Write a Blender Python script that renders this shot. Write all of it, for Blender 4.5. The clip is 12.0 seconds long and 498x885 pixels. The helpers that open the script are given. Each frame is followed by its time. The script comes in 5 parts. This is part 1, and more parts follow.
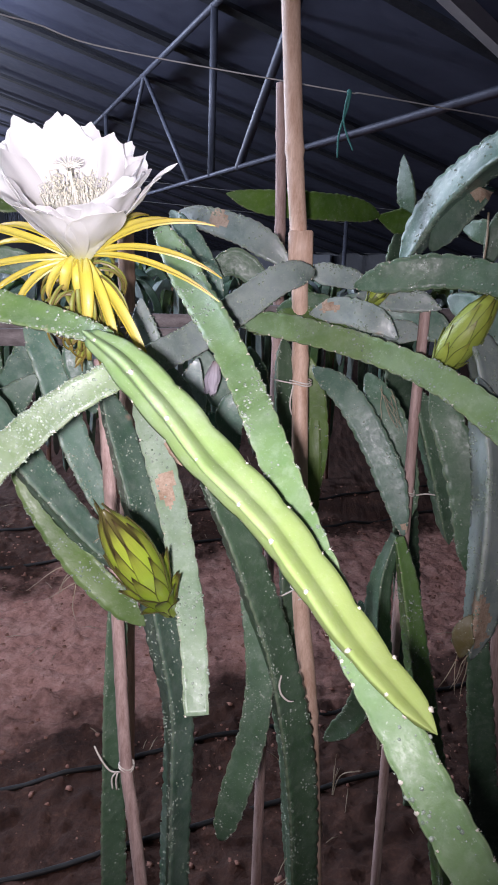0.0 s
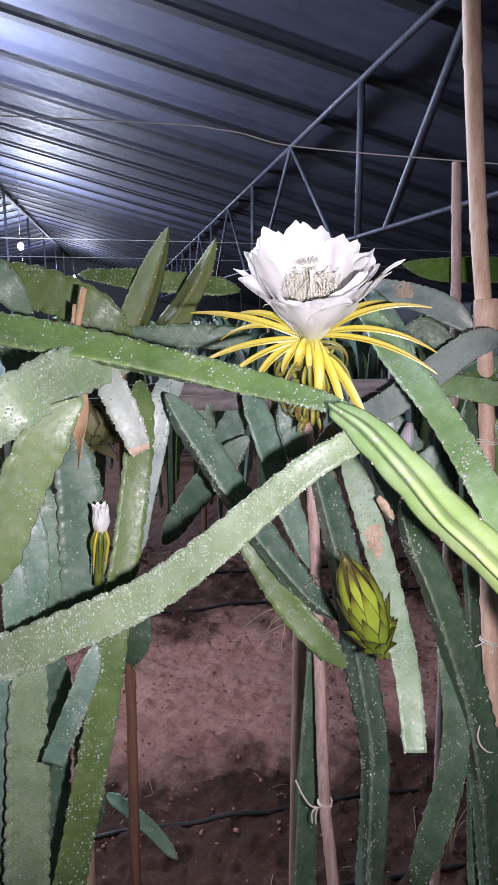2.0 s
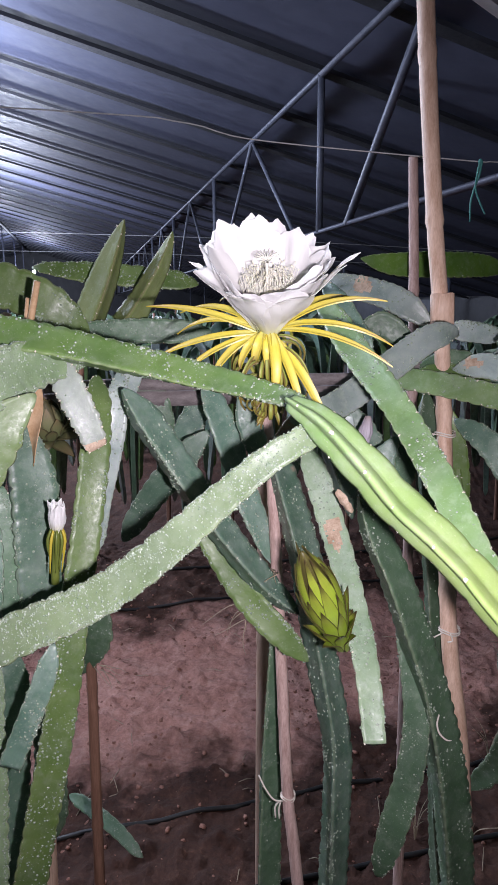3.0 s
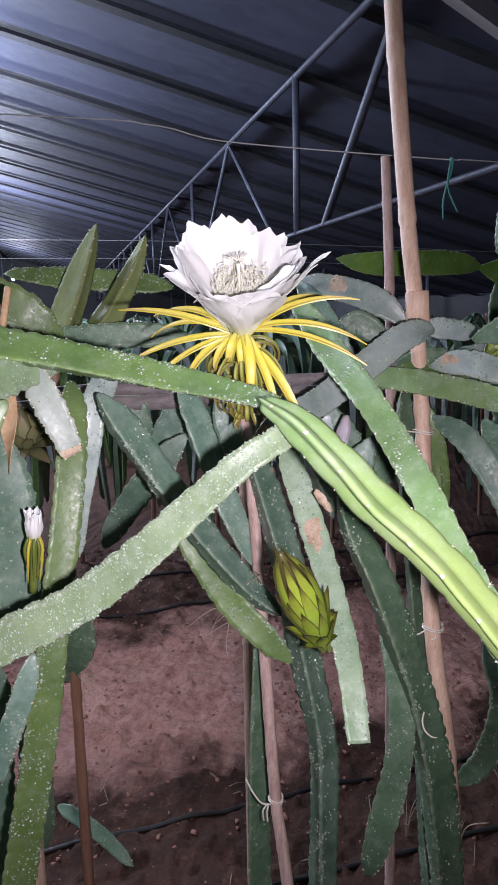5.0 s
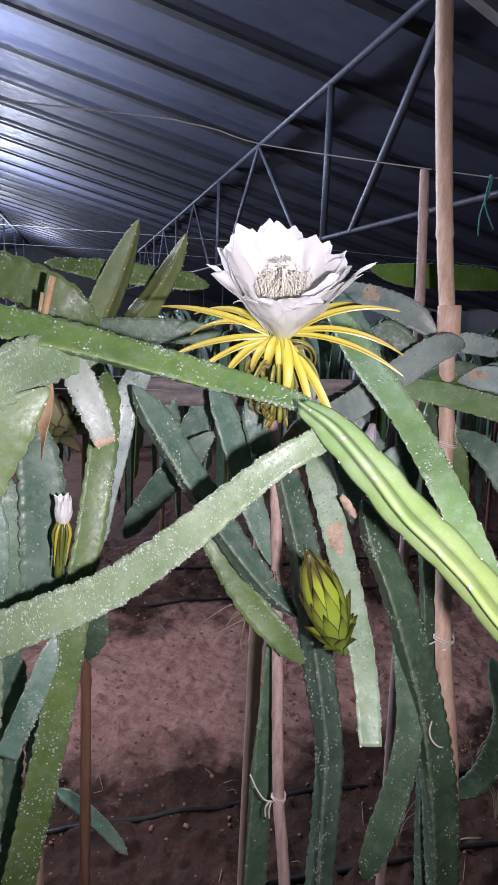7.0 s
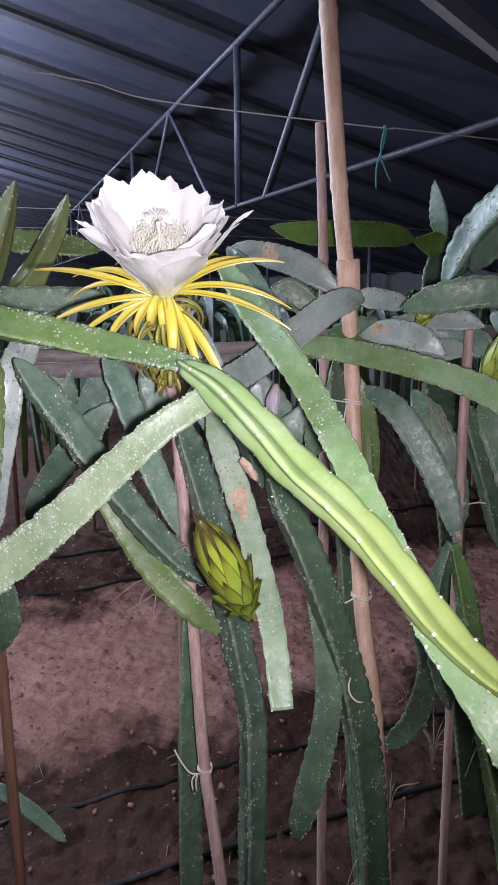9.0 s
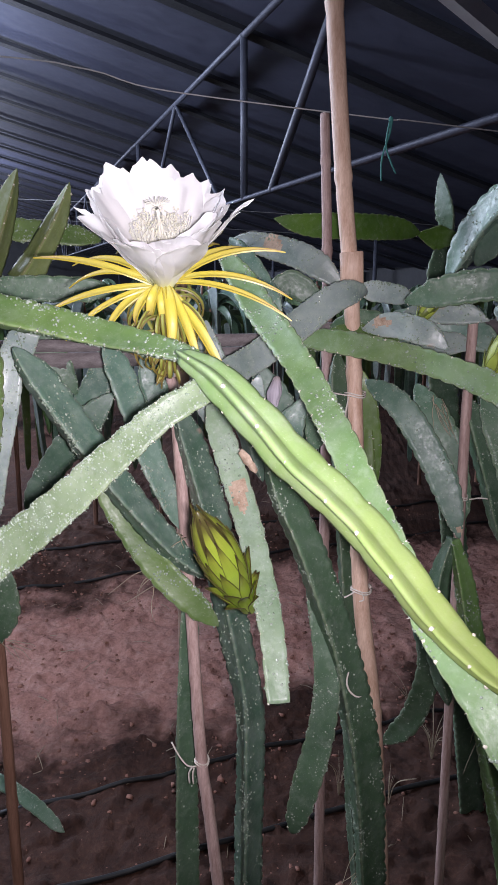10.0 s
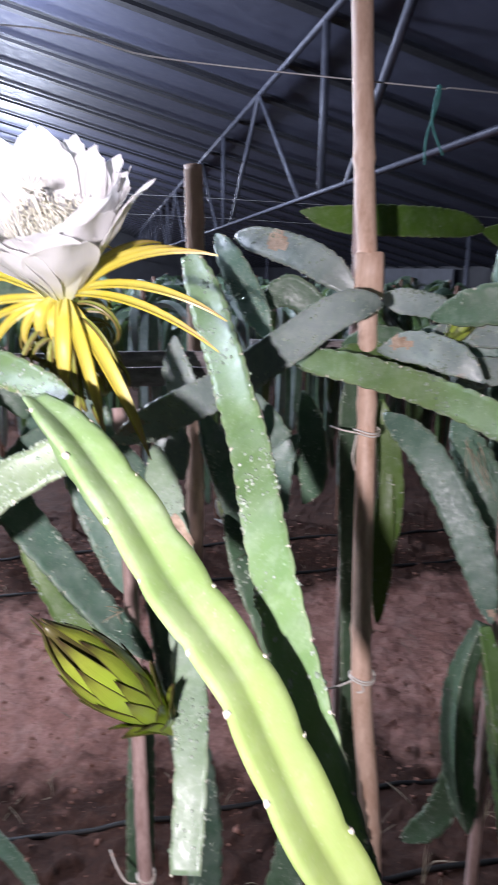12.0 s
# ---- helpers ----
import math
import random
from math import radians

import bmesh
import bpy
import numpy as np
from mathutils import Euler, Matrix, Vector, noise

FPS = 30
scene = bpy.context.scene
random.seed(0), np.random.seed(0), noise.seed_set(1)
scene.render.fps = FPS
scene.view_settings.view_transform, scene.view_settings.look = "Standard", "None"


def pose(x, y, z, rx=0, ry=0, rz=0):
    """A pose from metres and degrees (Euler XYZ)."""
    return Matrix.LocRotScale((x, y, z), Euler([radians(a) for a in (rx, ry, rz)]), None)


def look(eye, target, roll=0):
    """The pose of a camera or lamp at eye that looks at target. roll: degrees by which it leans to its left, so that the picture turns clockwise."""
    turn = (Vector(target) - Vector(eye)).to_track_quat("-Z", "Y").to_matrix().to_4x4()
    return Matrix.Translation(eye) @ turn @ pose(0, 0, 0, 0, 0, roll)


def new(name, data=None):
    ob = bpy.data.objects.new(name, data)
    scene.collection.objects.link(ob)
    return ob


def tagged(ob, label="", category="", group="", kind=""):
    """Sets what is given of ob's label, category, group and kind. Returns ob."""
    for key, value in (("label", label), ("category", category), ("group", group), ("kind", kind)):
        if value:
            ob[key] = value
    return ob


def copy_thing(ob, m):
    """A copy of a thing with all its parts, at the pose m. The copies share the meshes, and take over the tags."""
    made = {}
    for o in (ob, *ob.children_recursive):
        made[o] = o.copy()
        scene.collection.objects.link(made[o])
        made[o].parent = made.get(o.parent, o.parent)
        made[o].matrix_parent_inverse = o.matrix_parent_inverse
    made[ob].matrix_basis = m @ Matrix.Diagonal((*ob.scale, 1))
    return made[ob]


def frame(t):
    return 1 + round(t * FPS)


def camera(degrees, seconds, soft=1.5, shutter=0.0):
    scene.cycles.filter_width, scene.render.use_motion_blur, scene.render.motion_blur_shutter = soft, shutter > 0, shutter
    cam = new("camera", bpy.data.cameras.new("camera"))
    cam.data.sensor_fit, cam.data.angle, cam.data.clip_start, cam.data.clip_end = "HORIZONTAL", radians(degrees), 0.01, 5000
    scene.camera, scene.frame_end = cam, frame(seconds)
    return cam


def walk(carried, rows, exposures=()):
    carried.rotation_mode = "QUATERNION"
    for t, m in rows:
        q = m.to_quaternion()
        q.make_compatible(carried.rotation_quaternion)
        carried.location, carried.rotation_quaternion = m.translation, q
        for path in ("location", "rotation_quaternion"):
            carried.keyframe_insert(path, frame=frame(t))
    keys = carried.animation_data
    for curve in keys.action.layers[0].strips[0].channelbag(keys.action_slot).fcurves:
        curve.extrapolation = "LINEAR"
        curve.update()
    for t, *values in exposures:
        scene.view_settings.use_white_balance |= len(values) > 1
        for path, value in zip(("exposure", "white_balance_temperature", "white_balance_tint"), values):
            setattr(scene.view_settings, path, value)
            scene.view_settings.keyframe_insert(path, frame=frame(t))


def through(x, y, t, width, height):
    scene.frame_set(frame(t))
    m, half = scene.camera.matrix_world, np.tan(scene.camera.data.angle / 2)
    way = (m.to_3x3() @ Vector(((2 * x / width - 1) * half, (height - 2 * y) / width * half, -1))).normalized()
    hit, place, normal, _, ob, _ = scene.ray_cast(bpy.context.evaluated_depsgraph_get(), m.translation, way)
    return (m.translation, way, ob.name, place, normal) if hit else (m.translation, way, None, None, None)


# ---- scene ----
cam = camera(40.5, 12.0, soft=1.35, shutter=0.5)
PATH = [
    (0, (0.014, -0.062, 1.564), (-0.065, 1.864, 1.032), 2.2),
    (0.5, (0.015, -0.059, 1.561), (-0.030, 1.866, 1.019), 2.5),
    (1, (-0.016, -0.097, 1.571), (-0.298, 1.825, 1.095), 1.5),
    (1.5, (-0.060, -0.146, 1.582), (-0.509, 1.754, 1.145), -0.1),
    (2, (-0.073, -0.167, 1.593), (-0.547, 1.737, 1.203), -0.3),
    (2.5, (-0.066, -0.162, 1.591), (-0.452, 1.757, 1.182), 0.2),
    (4.5, (-0.065, -0.157, 1.591), (-0.426, 1.773, 1.209), -1.0),
    (5, (-0.056, -0.154, 1.589), (-0.385, 1.779, 1.192), -1.5),
    (5.5, (-0.053, -0.156, 1.587), (-0.349, 1.780, 1.181), -0.8),
    (6, (-0.064, -0.168, 1.590), (-0.382, 1.770, 1.213), 1.3),
    (6.5, (-0.081, -0.173, 1.592), (-0.466, 1.756, 1.229), 1.8),
    (6.7, (-0.083, -0.175, 1.592), (-0.456, 1.754, 1.218), 2.0),
    (8.3, (-0.054, -0.153, 1.579), (-0.281, 1.786, 1.143), -0.4),
    (8.5, (-0.040, -0.148, 1.576), (-0.232, 1.793, 1.136), -0.8),
    (9, (-0.033, -0.136, 1.573), (-0.199, 1.802, 1.106), -0.5),
    (9.5, (-0.028, -0.124, 1.569), (-0.192, 1.808, 1.078), -0.3),
    (10, (-0.028, -0.130, 1.568), (-0.205, 1.803, 1.086), 0.0),
    (10.5, (-0.009, -0.103, 1.563), (-0.131, 1.827, 1.054), 0.2),
    (11, (0.032, -0.028, 1.553), (-0.024, 1.904, 1.040), 1.0),
    (11.5, (0.064, 0.075, 1.560), (-0.086, 2.009, 1.071), 3.4),
    (12, (0.092, 0.117, 1.582), (-0.335, 2.007, 1.085), 0.8),
]
walk(cam, [(t, look(eye, target, roll)) for t, eye, target, roll in PATH],
     exposures=[(0.0, 0.20), (1.0, 0.12), (2.0, 0.15), (5.0, 0.12), (10.5, 0.09), (11.0, 0.26), (11.5, 0.46), (12.0, 0.42)])

# ---------------------------------------------------------------- light
world = bpy.data.worlds.new("night")
world.use_nodes = True
world.node_tree.nodes["Background"].inputs[0].default_value = (0.05, 0.06, 0.10, 1)
world.node_tree.nodes["Background"].inputs[1].default_value = 0.09
scene.world = world


def lamp(name, place, watts, size, colour):
    data = bpy.data.lights.new(name, "POINT")
    data.energy, data.shadow_soft_size, data.color = watts, size, colour
    ob = new(name, data)
    ob.location = place
    return ob


# the torch that the walker carries, just under the lens
torch = bpy.data.lights.new("torch_light", "SPOT")
torch.energy, torch.shadow_soft_size, torch.color = 41.0, 0.012, (0.985, 0.895, 1.0)
torch.spot_size, torch.spot_blend = radians(110), 1.0
torch_ob = new("torch_light", torch)
torch_ob.matrix_world = look((-0.014, -0.100, 1.556), (-0.60, 1.36, 1.215))

# the building: AXIS runs along the house, ACROSS over its width, the roof falls towards +ACROSS
AXIS, ACROSS = Vector((-0.413, 0.911, 0)), Vector((0.911, 0.413, 0))
KEEL = Vector((-0.533, 5.0, 3.2))      # a point of the truss's top boom
FALL = math.tan(radians(14.5))


def house(u, p, z):
    """The place u metres along the house and p across it from the truss, at height z."""
    q = KEEL + AXIS * u + ACROSS * p
    return Vector((q.x, q.y, z))


def roof_z(p):
    return KEEL.z - FALL * p


# the first entry is an added, unseen fill bulb that brightens the alley soil
BULBS_AND_FILL = [(-2.3, -3.4, 3.30, 230), (1.6, -3.4, 3.30, 600), (9.3, -3.6, 2.80, 740), (17.0, -4.6, 2.9, 600), (24.7, -3.6, 2.9, 600)]
for u, p, z, watts in BULBS_AND_FILL:
    lamp("bulb_and_fill_light", house(u, p, z - 0.08), watts, 0.20, (0.72, 0.79, 1.0))


# ---------------------------------------------------------------- materials
def nodes_of(name):
    m = bpy.data.materials.new(name)
    m.use_nodes = True
    t = m.node_tree
    return m, t, t.nodes["Principled BSDF"]


def add(t, kind, **sets):
    n = t.nodes.new(kind)
    for k, v in sets.items():
        n.inputs[k].default_value = v
    return n


def ramp(t, fac, stops):
    n = t.nodes.new("ShaderNodeValToRGB")
    while len(n.color_ramp.elements) < len(stops):
        n.color_ramp.elements.new(0.5)
    for e, (pos, c) in zip(n.color_ramp.elements, stops):
        e.position, e.color = pos, (*c, 1) if len(c) == 3 else c
    t.links.new(fac, n.inputs[0])
    return n.outputs[0]


def mix(t, fac, a, b, mode="MIX"):
    n = t.nodes.new("ShaderNodeMix")
    n.data_type, n.blend_type = "RGBA", mode
    for i, v in ((0, fac), (6, a), (7, b)):
        if isinstance(v, (int, float)):
            n.inputs[i].default_value = v
        elif isinstance(v, tuple):
            n.inputs[i].default_value = (*v, 1)
        else:
            t.links.new(v, n.inputs[i])
    return n.outputs[2]


def noise_of(t, scale, detail=4, rough=0.6, vec=None):
    n = add(t, "ShaderNodeTexNoise", Scale=scale, Detail=detail, Roughness=rough)
    if vec is not None:
        t.links.new(vec, n.inputs["Vector"])
    return n.outputs[0]


def coords(t, which="Object"):
    return t.nodes.new("ShaderNodeTexCoord").outputs[which]


def bump(t, bsdf, height, strength, distance=0.002):
    b = add(t, "ShaderNodeBump", Strength=strength, Distance=distance)
    t.links.new(height, b.inputs["Height"])
    t.links.new(b.outputs[0], bsdf.inputs["Normal"])


def math_of(t, op, a, b=0.5):
    n = t.nodes.new("ShaderNodeMath")
    n.operation = op
    for i, v in ((0, a), (1, b)):
        if isinstance(v, (int, float)):
            n.inputs[i].default_value = v
        else:
            t.links.new(v, n.inputs[i])
    return n.outputs[0]


def stem_material(name, dark, light, bloom, cork=0.0, rough=0.42, horn=(0.46, 0.46, 0.32), share=0.16, start=0.93, tip=None):
    """Waxy cactus skin: two greens in blotches, a pale bloom, a horny rim and corky scars. UV x is 1 on the rib's rim, y metres along."""
    m, t, b = nodes_of(name)
    vec = coords(t)
    uv = t.nodes.new("ShaderNodeSeparateXYZ")
    t.links.new(coords(t, "UV"), uv.inputs[0])
    rnd = t.nodes.new("ShaderNodeObjectInfo").outputs["Random"]
    big = noise_of(t, 13, 3, 0.55, vec)
    fine = noise_of(t, 120, 5, 0.7, vec)
    col = mix(t, ramp(t, big, [(0.33, (0, 0, 0)), (0.68, (1, 1, 1))]), dark, light)
    col = mix(t, math_of(t, "MULTIPLY", fine, 0.35), col, light)
    pale = (0.42, 0.48, 0.44)
    wash = math_of(t, "MULTIPLY", ramp(t, noise_of(t, 22, 6, 0.72, vec), [(0.44, (0, 0, 0)), (0.72, (1, 1, 1))]), bloom)
    col = mix(t, wash, col, pale)
    specks = ramp(t, noise_of(t, 330, 2, 0.5, vec), [(0.66, (0, 0, 0)), (0.74, (1, 1, 1))])
    col = mix(t, math_of(t, "MULTIPLY", specks, 0.22 + 0.5 * bloom), col, (0.55, 0.60, 0.52))
    if cork:
        scar = ramp(t, noise_of(t, 7.5, 5, 0.62, vec), [(0.70 - 0.12 * cork, (0, 0, 0)), (0.735 - 0.12 * cork, (1, 1, 1))])
        col = mix(t, scar, col, mix(t, fine, (0.26, 0.17, 0.10), (0.50, 0.40, 0.30)))
    film = ramp(t, noise_of(t, 55, 5, 0.75, vec), [(0.50, (0, 0, 0)), (0.66, (1, 1, 1))])
    col = mix(t, math_of(t, "MULTIPLY", film, 0.10 + 0.35 * bloom), col, (0.46, 0.52, 0.44))
    damp = ramp(t, noise_of(t, 34, 4, 0.6, vec), [(0.58, (0, 0, 0)), (0.72, (1, 1, 1))])
    col = mix(t, math_of(t, "MULTIPLY", damp, 0.16), col, (0.0, 0.0, 0.0), "MULTIPLY")
    if tip:
        col = mix(t, math_of(t, "MULTIPLY", ramp(t, math_of(t, "ADD", math_of(t, "MULTIPLY", uv.outputs[1], 2.2), math_of(t, "MULTIPLY", big, 0.25)), [(0.25, (0, 0, 0)), (1.0, (1, 1, 1))]), 0.85), col, tip)
    rim = ramp(t, uv.outputs[0], [(start, (0, 0, 0)), (0.985, (1, 1, 1))])
    col = mix(t, math_of(t, "MULTIPLY", rim, share), col, horn)
    hsv = add(t, "ShaderNodeHueSaturation")
    t.links.new(math_of(t, "ADD", math_of(t, "MULTIPLY", rnd, 0.5), 0.75), hsv.inputs["Value"])
    t.links.new(math_of(t, "ADD", math_of(t, "MULTIPLY", rnd, 0.03), 0.485), hsv.inputs["Hue"])
    t.links.new(col, hsv.inputs["Color"])
    t.links.new(hsv.outputs[0], b.inputs["Base Color"])
    t.links.new(ramp(t, fine, [(0.3, (rough - 0.12,) * 3), (0.75, (rough + 0.22,) * 3)]), b.inputs["Roughness"])
    b.inputs["Specular IOR Level"].default_value = 0.5
    b.inputs["Subsurface Weight"].default_value = 0.08
    b.inputs["Subsurface Radius"].default_value = (0.002, 0.004, 0.001)
    bump(t, b, math_of(t, "ADD", math_of(t, "MULTIPLY", fine, 0.5), math_of(t, "ADD", noise_of(t, 40, 3, 0.5, vec), math_of(t, "MULTIPLY", big, 1.0))), 0.42, 0.0016)
    return m


STEM = {
    "dew": stem_material("skin_dewy", (0.148, 0.230, 0.115), (0.262, 0.365, 0.205), 0.28, 0, 0.38),
    "green": stem_material("skin_green", (0.085, 0.165, 0.042), (0.155, 0.255, 0.072), 0.10, 0.05, 0.40),
    "fresh": stem_material("skin_fresh", (0.115, 0.195, 0.070), (0.190, 0.280, 0.110), 0.17, 0, 0.42),
    "lime": stem_material("skin_lime", (0.155, 0.255, 0.080), (0.245, 0.350, 0.135), 0.25, 0, 0.68, (0.30, 0.38, 0.12), 0.12, 0.85, (0.275, 0.315, 0.080)),
    "glauc": stem_material("skin_glaucous", (0.068, 0.140, 0.098), (0.145, 0.240, 0.180), 0.30, 0.12, 0.40),
    "ash": stem_material("skin_ashy", (0.18, 0.245, 0.22), (0.34, 0.405, 0.385), 0.75, 0.42, 0.34),
    "deep": stem_material("skin_deep", (0.056, 0.112, 0.060), (0.104, 0.180, 0.104), 0.12, 0.0, 0.42),
    "bright": stem_material("skin_bright", (0.07, 0.14, 0.018), (0.125, 0.215, 0.035), 0.05),
    "spear": stem_material("skin_spear", (0.14, 0.19, 0.055), (0.23, 0.28, 0.10), 0.1, 0, 0.6, (0.10, 0.06, 0.02), 0.45, 0.95),
    "cork": stem_material("skin_corky", (0.09, 0.075, 0.03), (0.18, 0.14, 0.06), 0.1, 1.0),
    "torn": stem_material("skin_torn", (0.15, 0.195, 0.150), (0.31, 0.35, 0.31), 0.6, 0.2, 0.40),
    "mist": stem_material("skin_misty", (0.145, 0.215, 0.125), (0.24, 0.315, 0.205), 0.42, 0.1, 0.36),
}


def plain(name, a, b_, scale, rough, metal=0.0, bumps=0.2, stretch=None, which="Object", dist=0.002):
    m, t, b = nodes_of(name)
    vec = coords(t, which)
    if stretch:
        mp = t.nodes.new("ShaderNodeMapping")
        mp.inputs["Scale"].default_value = stretch
        t.links.new(vec, mp.inputs[0])
        vec = mp.outputs[0]
    f = noise_of(t, scale, 5, 0.65, vec)
    g = noise_of(t, scale * 7, 4, 0.6, vec)
    k = math_of(t, "ADD", math_of(t, "MULTIPLY", f, 0.65), math_of(t, "MULTIPLY", g, 0.35))
    t.links.new(ramp(t, k, [(0.36, a), (0.64, b_)]), b.inputs["Base Color"])
    t.links.new(ramp(t, g, [(0.3, (max(rough - 0.1, 0.03),) * 3), (0.7, (min(rough + 0.12, 1),) * 3)]), b.inputs["Roughness"])
    b.inputs["Metallic"].default_value = metal
    bump(t, b, k, bumps, dist)
    return m


def graded(name, stops, rough=0.5, edge=None, rim=(0.33, 0.48)):
    """Colour along the piece by UV y (0 base, 1 tip); an edge colour where UV x nears 0 or 1."""
    m, t, b = nodes_of(name)
    uv = t.nodes.new("ShaderNodeSeparateXYZ")
    t.links.new(coords(t, "UV"), uv.inputs[0])
    f = noise_of(t, 60, 4, 0.6, coords(t))
    along = math_of(t, "ADD", uv.outputs[1], math_of(t, "MULTIPLY", math_of(t, "SUBTRACT", f, 0.5), 0.18))
    col = ramp(t, along, stops)
    if edge:
        side = math_of(t, "ABSOLUTE", math_of(t, "SUBTRACT", uv.outputs[0], 0.5))
        col = mix(t, ramp(t, side, [(rim[0], (0, 0, 0)), (rim[1], (1, 1, 1))]), col, edge)
    veins = add(t, "ShaderNodeTexNoise", Scale=1.0, Detail=3.0)
    mp = t.nodes.new("ShaderNodeMapping")
    mp.inputs["Scale"].default_value = (26, 2.0, 1)
    t.links.new(coords(t, "UV"), mp.inputs[0])
    t.links.new(mp.outputs[0], veins.inputs["Vector"])
    col = mix(t, math_of(t, "MULTIPLY", veins.outputs[0], 0.28), col, (0.0, 0.0, 0.0), "MULTIPLY")
    t.links.new(col, b.inputs["Base Color"])
    b.inputs["Roughness"].default_value = rough
    b.inputs["Subsurface Weight"].default_value = 0.1
    b.inputs["Subsurface Radius"].default_value = (0.003, 0.003, 0.001)
    bump(t, b, veins.outputs[0], 0.25, 0.0012)
    return m




def petal_material(name, low, middle, top, through):
    """Thin pale tissue that lets some light through; UV y runs from its base to its tip."""
    m, t, b = nodes_of(name)
    uv = t.nodes.new("ShaderNodeSeparateXYZ")
    t.links.new(coords(t, "UV"), uv.inputs[0])
    mp = t.nodes.new("ShaderNodeMapping")
    mp.inputs["Scale"].default_value = (34, 1.6, 1)
    t.links.new(coords(t, "UV"), mp.inputs[0])
    veins = noise_of(t, 1.0, 3, 0.6, mp.outputs[0])
    along = math_of(t, "ADD", uv.outputs[1], math_of(t, "MULTIPLY", math_of(t, "SUBTRACT", veins, 0.5), 0.10))
    col = ramp(t, along, [(0.0, low), (0.16, middle), (0.42, top)])
    col = mix(t, ramp(t, veins, [(0.45, (0, 0, 0)), (0.75, (0.12, 0.12, 0.12))]), col, (0.84, 0.85, 0.88))
    t.links.new(col, b.inputs["Base Color"])
    b.inputs["Roughness"].default_value = 0.55
    bump(t, b, veins, 0.22, 0.0012)
    thin = t.nodes.new("ShaderNodeBsdfTranslucent")
    t.links.new(col, thin.inputs[0])
    both = t.nodes.new("ShaderNodeMixShader")
    both.inputs[0].default_value = through
    t.links.new(b.outputs[0], both.inputs[1])
    t.links.new(thin.outputs[0], both.inputs[2])
    t.links.new(both.outputs[0], t.nodes["Material Output"].inputs[0])
    return m


PETAL = petal_material("petal_white", (0.84, 0.86, 0.50), (0.91, 0.91, 0.78), (0.955, 0.95, 0.945), 0.40)
SEPAL = graded("sepal_yellow", [(0.0, (0.74, 0.74, 0.30)), (0.25, (0.74, 0.65, 0.085)), (0.70, (0.76, 0.63, 0.16)), (0.90, (0.72, 0.50, 0.26)), (1.0, (0.50, 0.26, 0.16))], 0.38, (0.58, 0.47, 0.06))
BRACT = graded("bract_green", [(0.0, (0.30, 0.36, 0.09)), (0.5, (0.30, 0.33, 0.06)), (0.85, (0.30, 0.22, 0.04)), (1.0, (0.10, 0.045, 0.03))], 0.45, (0.20, 0.15, 0.04))
WITHERED = graded("withered_bract", [(0.0, (0.13, 0.16, 0.07)), (0.6, (0.20, 0.20, 0.09)), (1.0, (0.24, 0.17, 0.09))], 0.6, (0.10, 0.09, 0.04))
BUDLEAF = graded("bud_scale", [(0.0, (0.40, 0.50, 0.13)), (0.50, (0.43, 0.60, 0.06)), (0.78, (0.32, 0.38, 0.05)), (0.96, (0.06, 0.035, 0.02)), (1.0, (0.03, 0.018, 0.015))], 0.35, (0.09, 0.08, 0.025), (0.41, 0.49))
BUDPALE = graded("bud_scale_pale", [(0.0, (0.36, 0.46, 0.08)), (0.7, (0.48, 0.58, 0.10)), (1.0, (0.26, 0.22, 0.05))], 0.38, (0.16, 0.20, 0.04), (0.38, 0.48))
STAMEN = petal_material("stamen_cream", (0.96, 0.95, 0.86), (0.96, 0.95, 0.86), (0.96, 0.95, 0.86), 0.35)
ANTHER = petal_material("anther_yellow", (0.95, 0.93, 0.78), (0.94, 0.91, 0.72), (0.94, 0.91, 0.74), 0.30)
AREOLE = plain("areole_wool", (0.58, 0.53, 0.42), (0.80, 0.77, 0.66), 300, 0.9)
DROP = plain("water_drop", (0.13, 0.20, 0.12), (0.50, 0.56, 0.48), 150, 0.06, 0, 0.0)
DROP.node_tree.nodes["Principled BSDF"].inputs["Specular IOR Level"].default_value = 0.9
BAMBOO = plain("bamboo_pole", (0.50, 0.31, 0.215), (0.80, 0.585, 0.455), 5, 0.5, 0, 0.35, (14, 14, 1.1))
BAMBOO_PINK = plain("bamboo_weathered", (0.33, 0.21, 0.18), (0.64, 0.47, 0.43), 9, 0.6, 0, 0.35, (14, 14, 1.2))
BAMBOO_RED = plain("bamboo_reddish", (0.17, 0.085, 0.055), (0.34, 0.185, 0.13), 6, 0.55, 0, 0.3, (14, 14, 1.2))
PLANK = plain("grey_timber", (0.12, 0.10, 0.10), (0.26, 0.23, 0.23), 6, 0.75, 0, 0.5, (2, 20, 20))
TAN = plain("dry_husk", (0.40, 0.24, 0.12), (0.62, 0.44, 0.28), 25, 0.7, 0, 0.5)
LILAC = petal_material("petal_wilted", (0.40, 0.32, 0.30), (0.52, 0.46, 0.50), (0.62, 0.57, 0.64), 0.2)
ROOT = plain("dry_root", (0.30, 0.23, 0.15), (0.52, 0.44, 0.32), 40, 0.8)
CORK = plain("cork_crust", (0.30, 0.20, 0.13), (0.60, 0.47, 0.36), 60, 0.85, 0, 0.6)
STEEL = plain("galvanised_tube", (0.08, 0.088, 0.12), (0.14, 0.15, 0.195), 9, 0.5, 0.2, 0.1)
STEEL_PALE = plain("pale_zinc", (0.74, 0.75, 0.80), (0.84, 0.85, 0.88), 9, 0.45, 0.2, 0.1)
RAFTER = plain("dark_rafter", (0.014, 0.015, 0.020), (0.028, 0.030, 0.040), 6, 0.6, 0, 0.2)
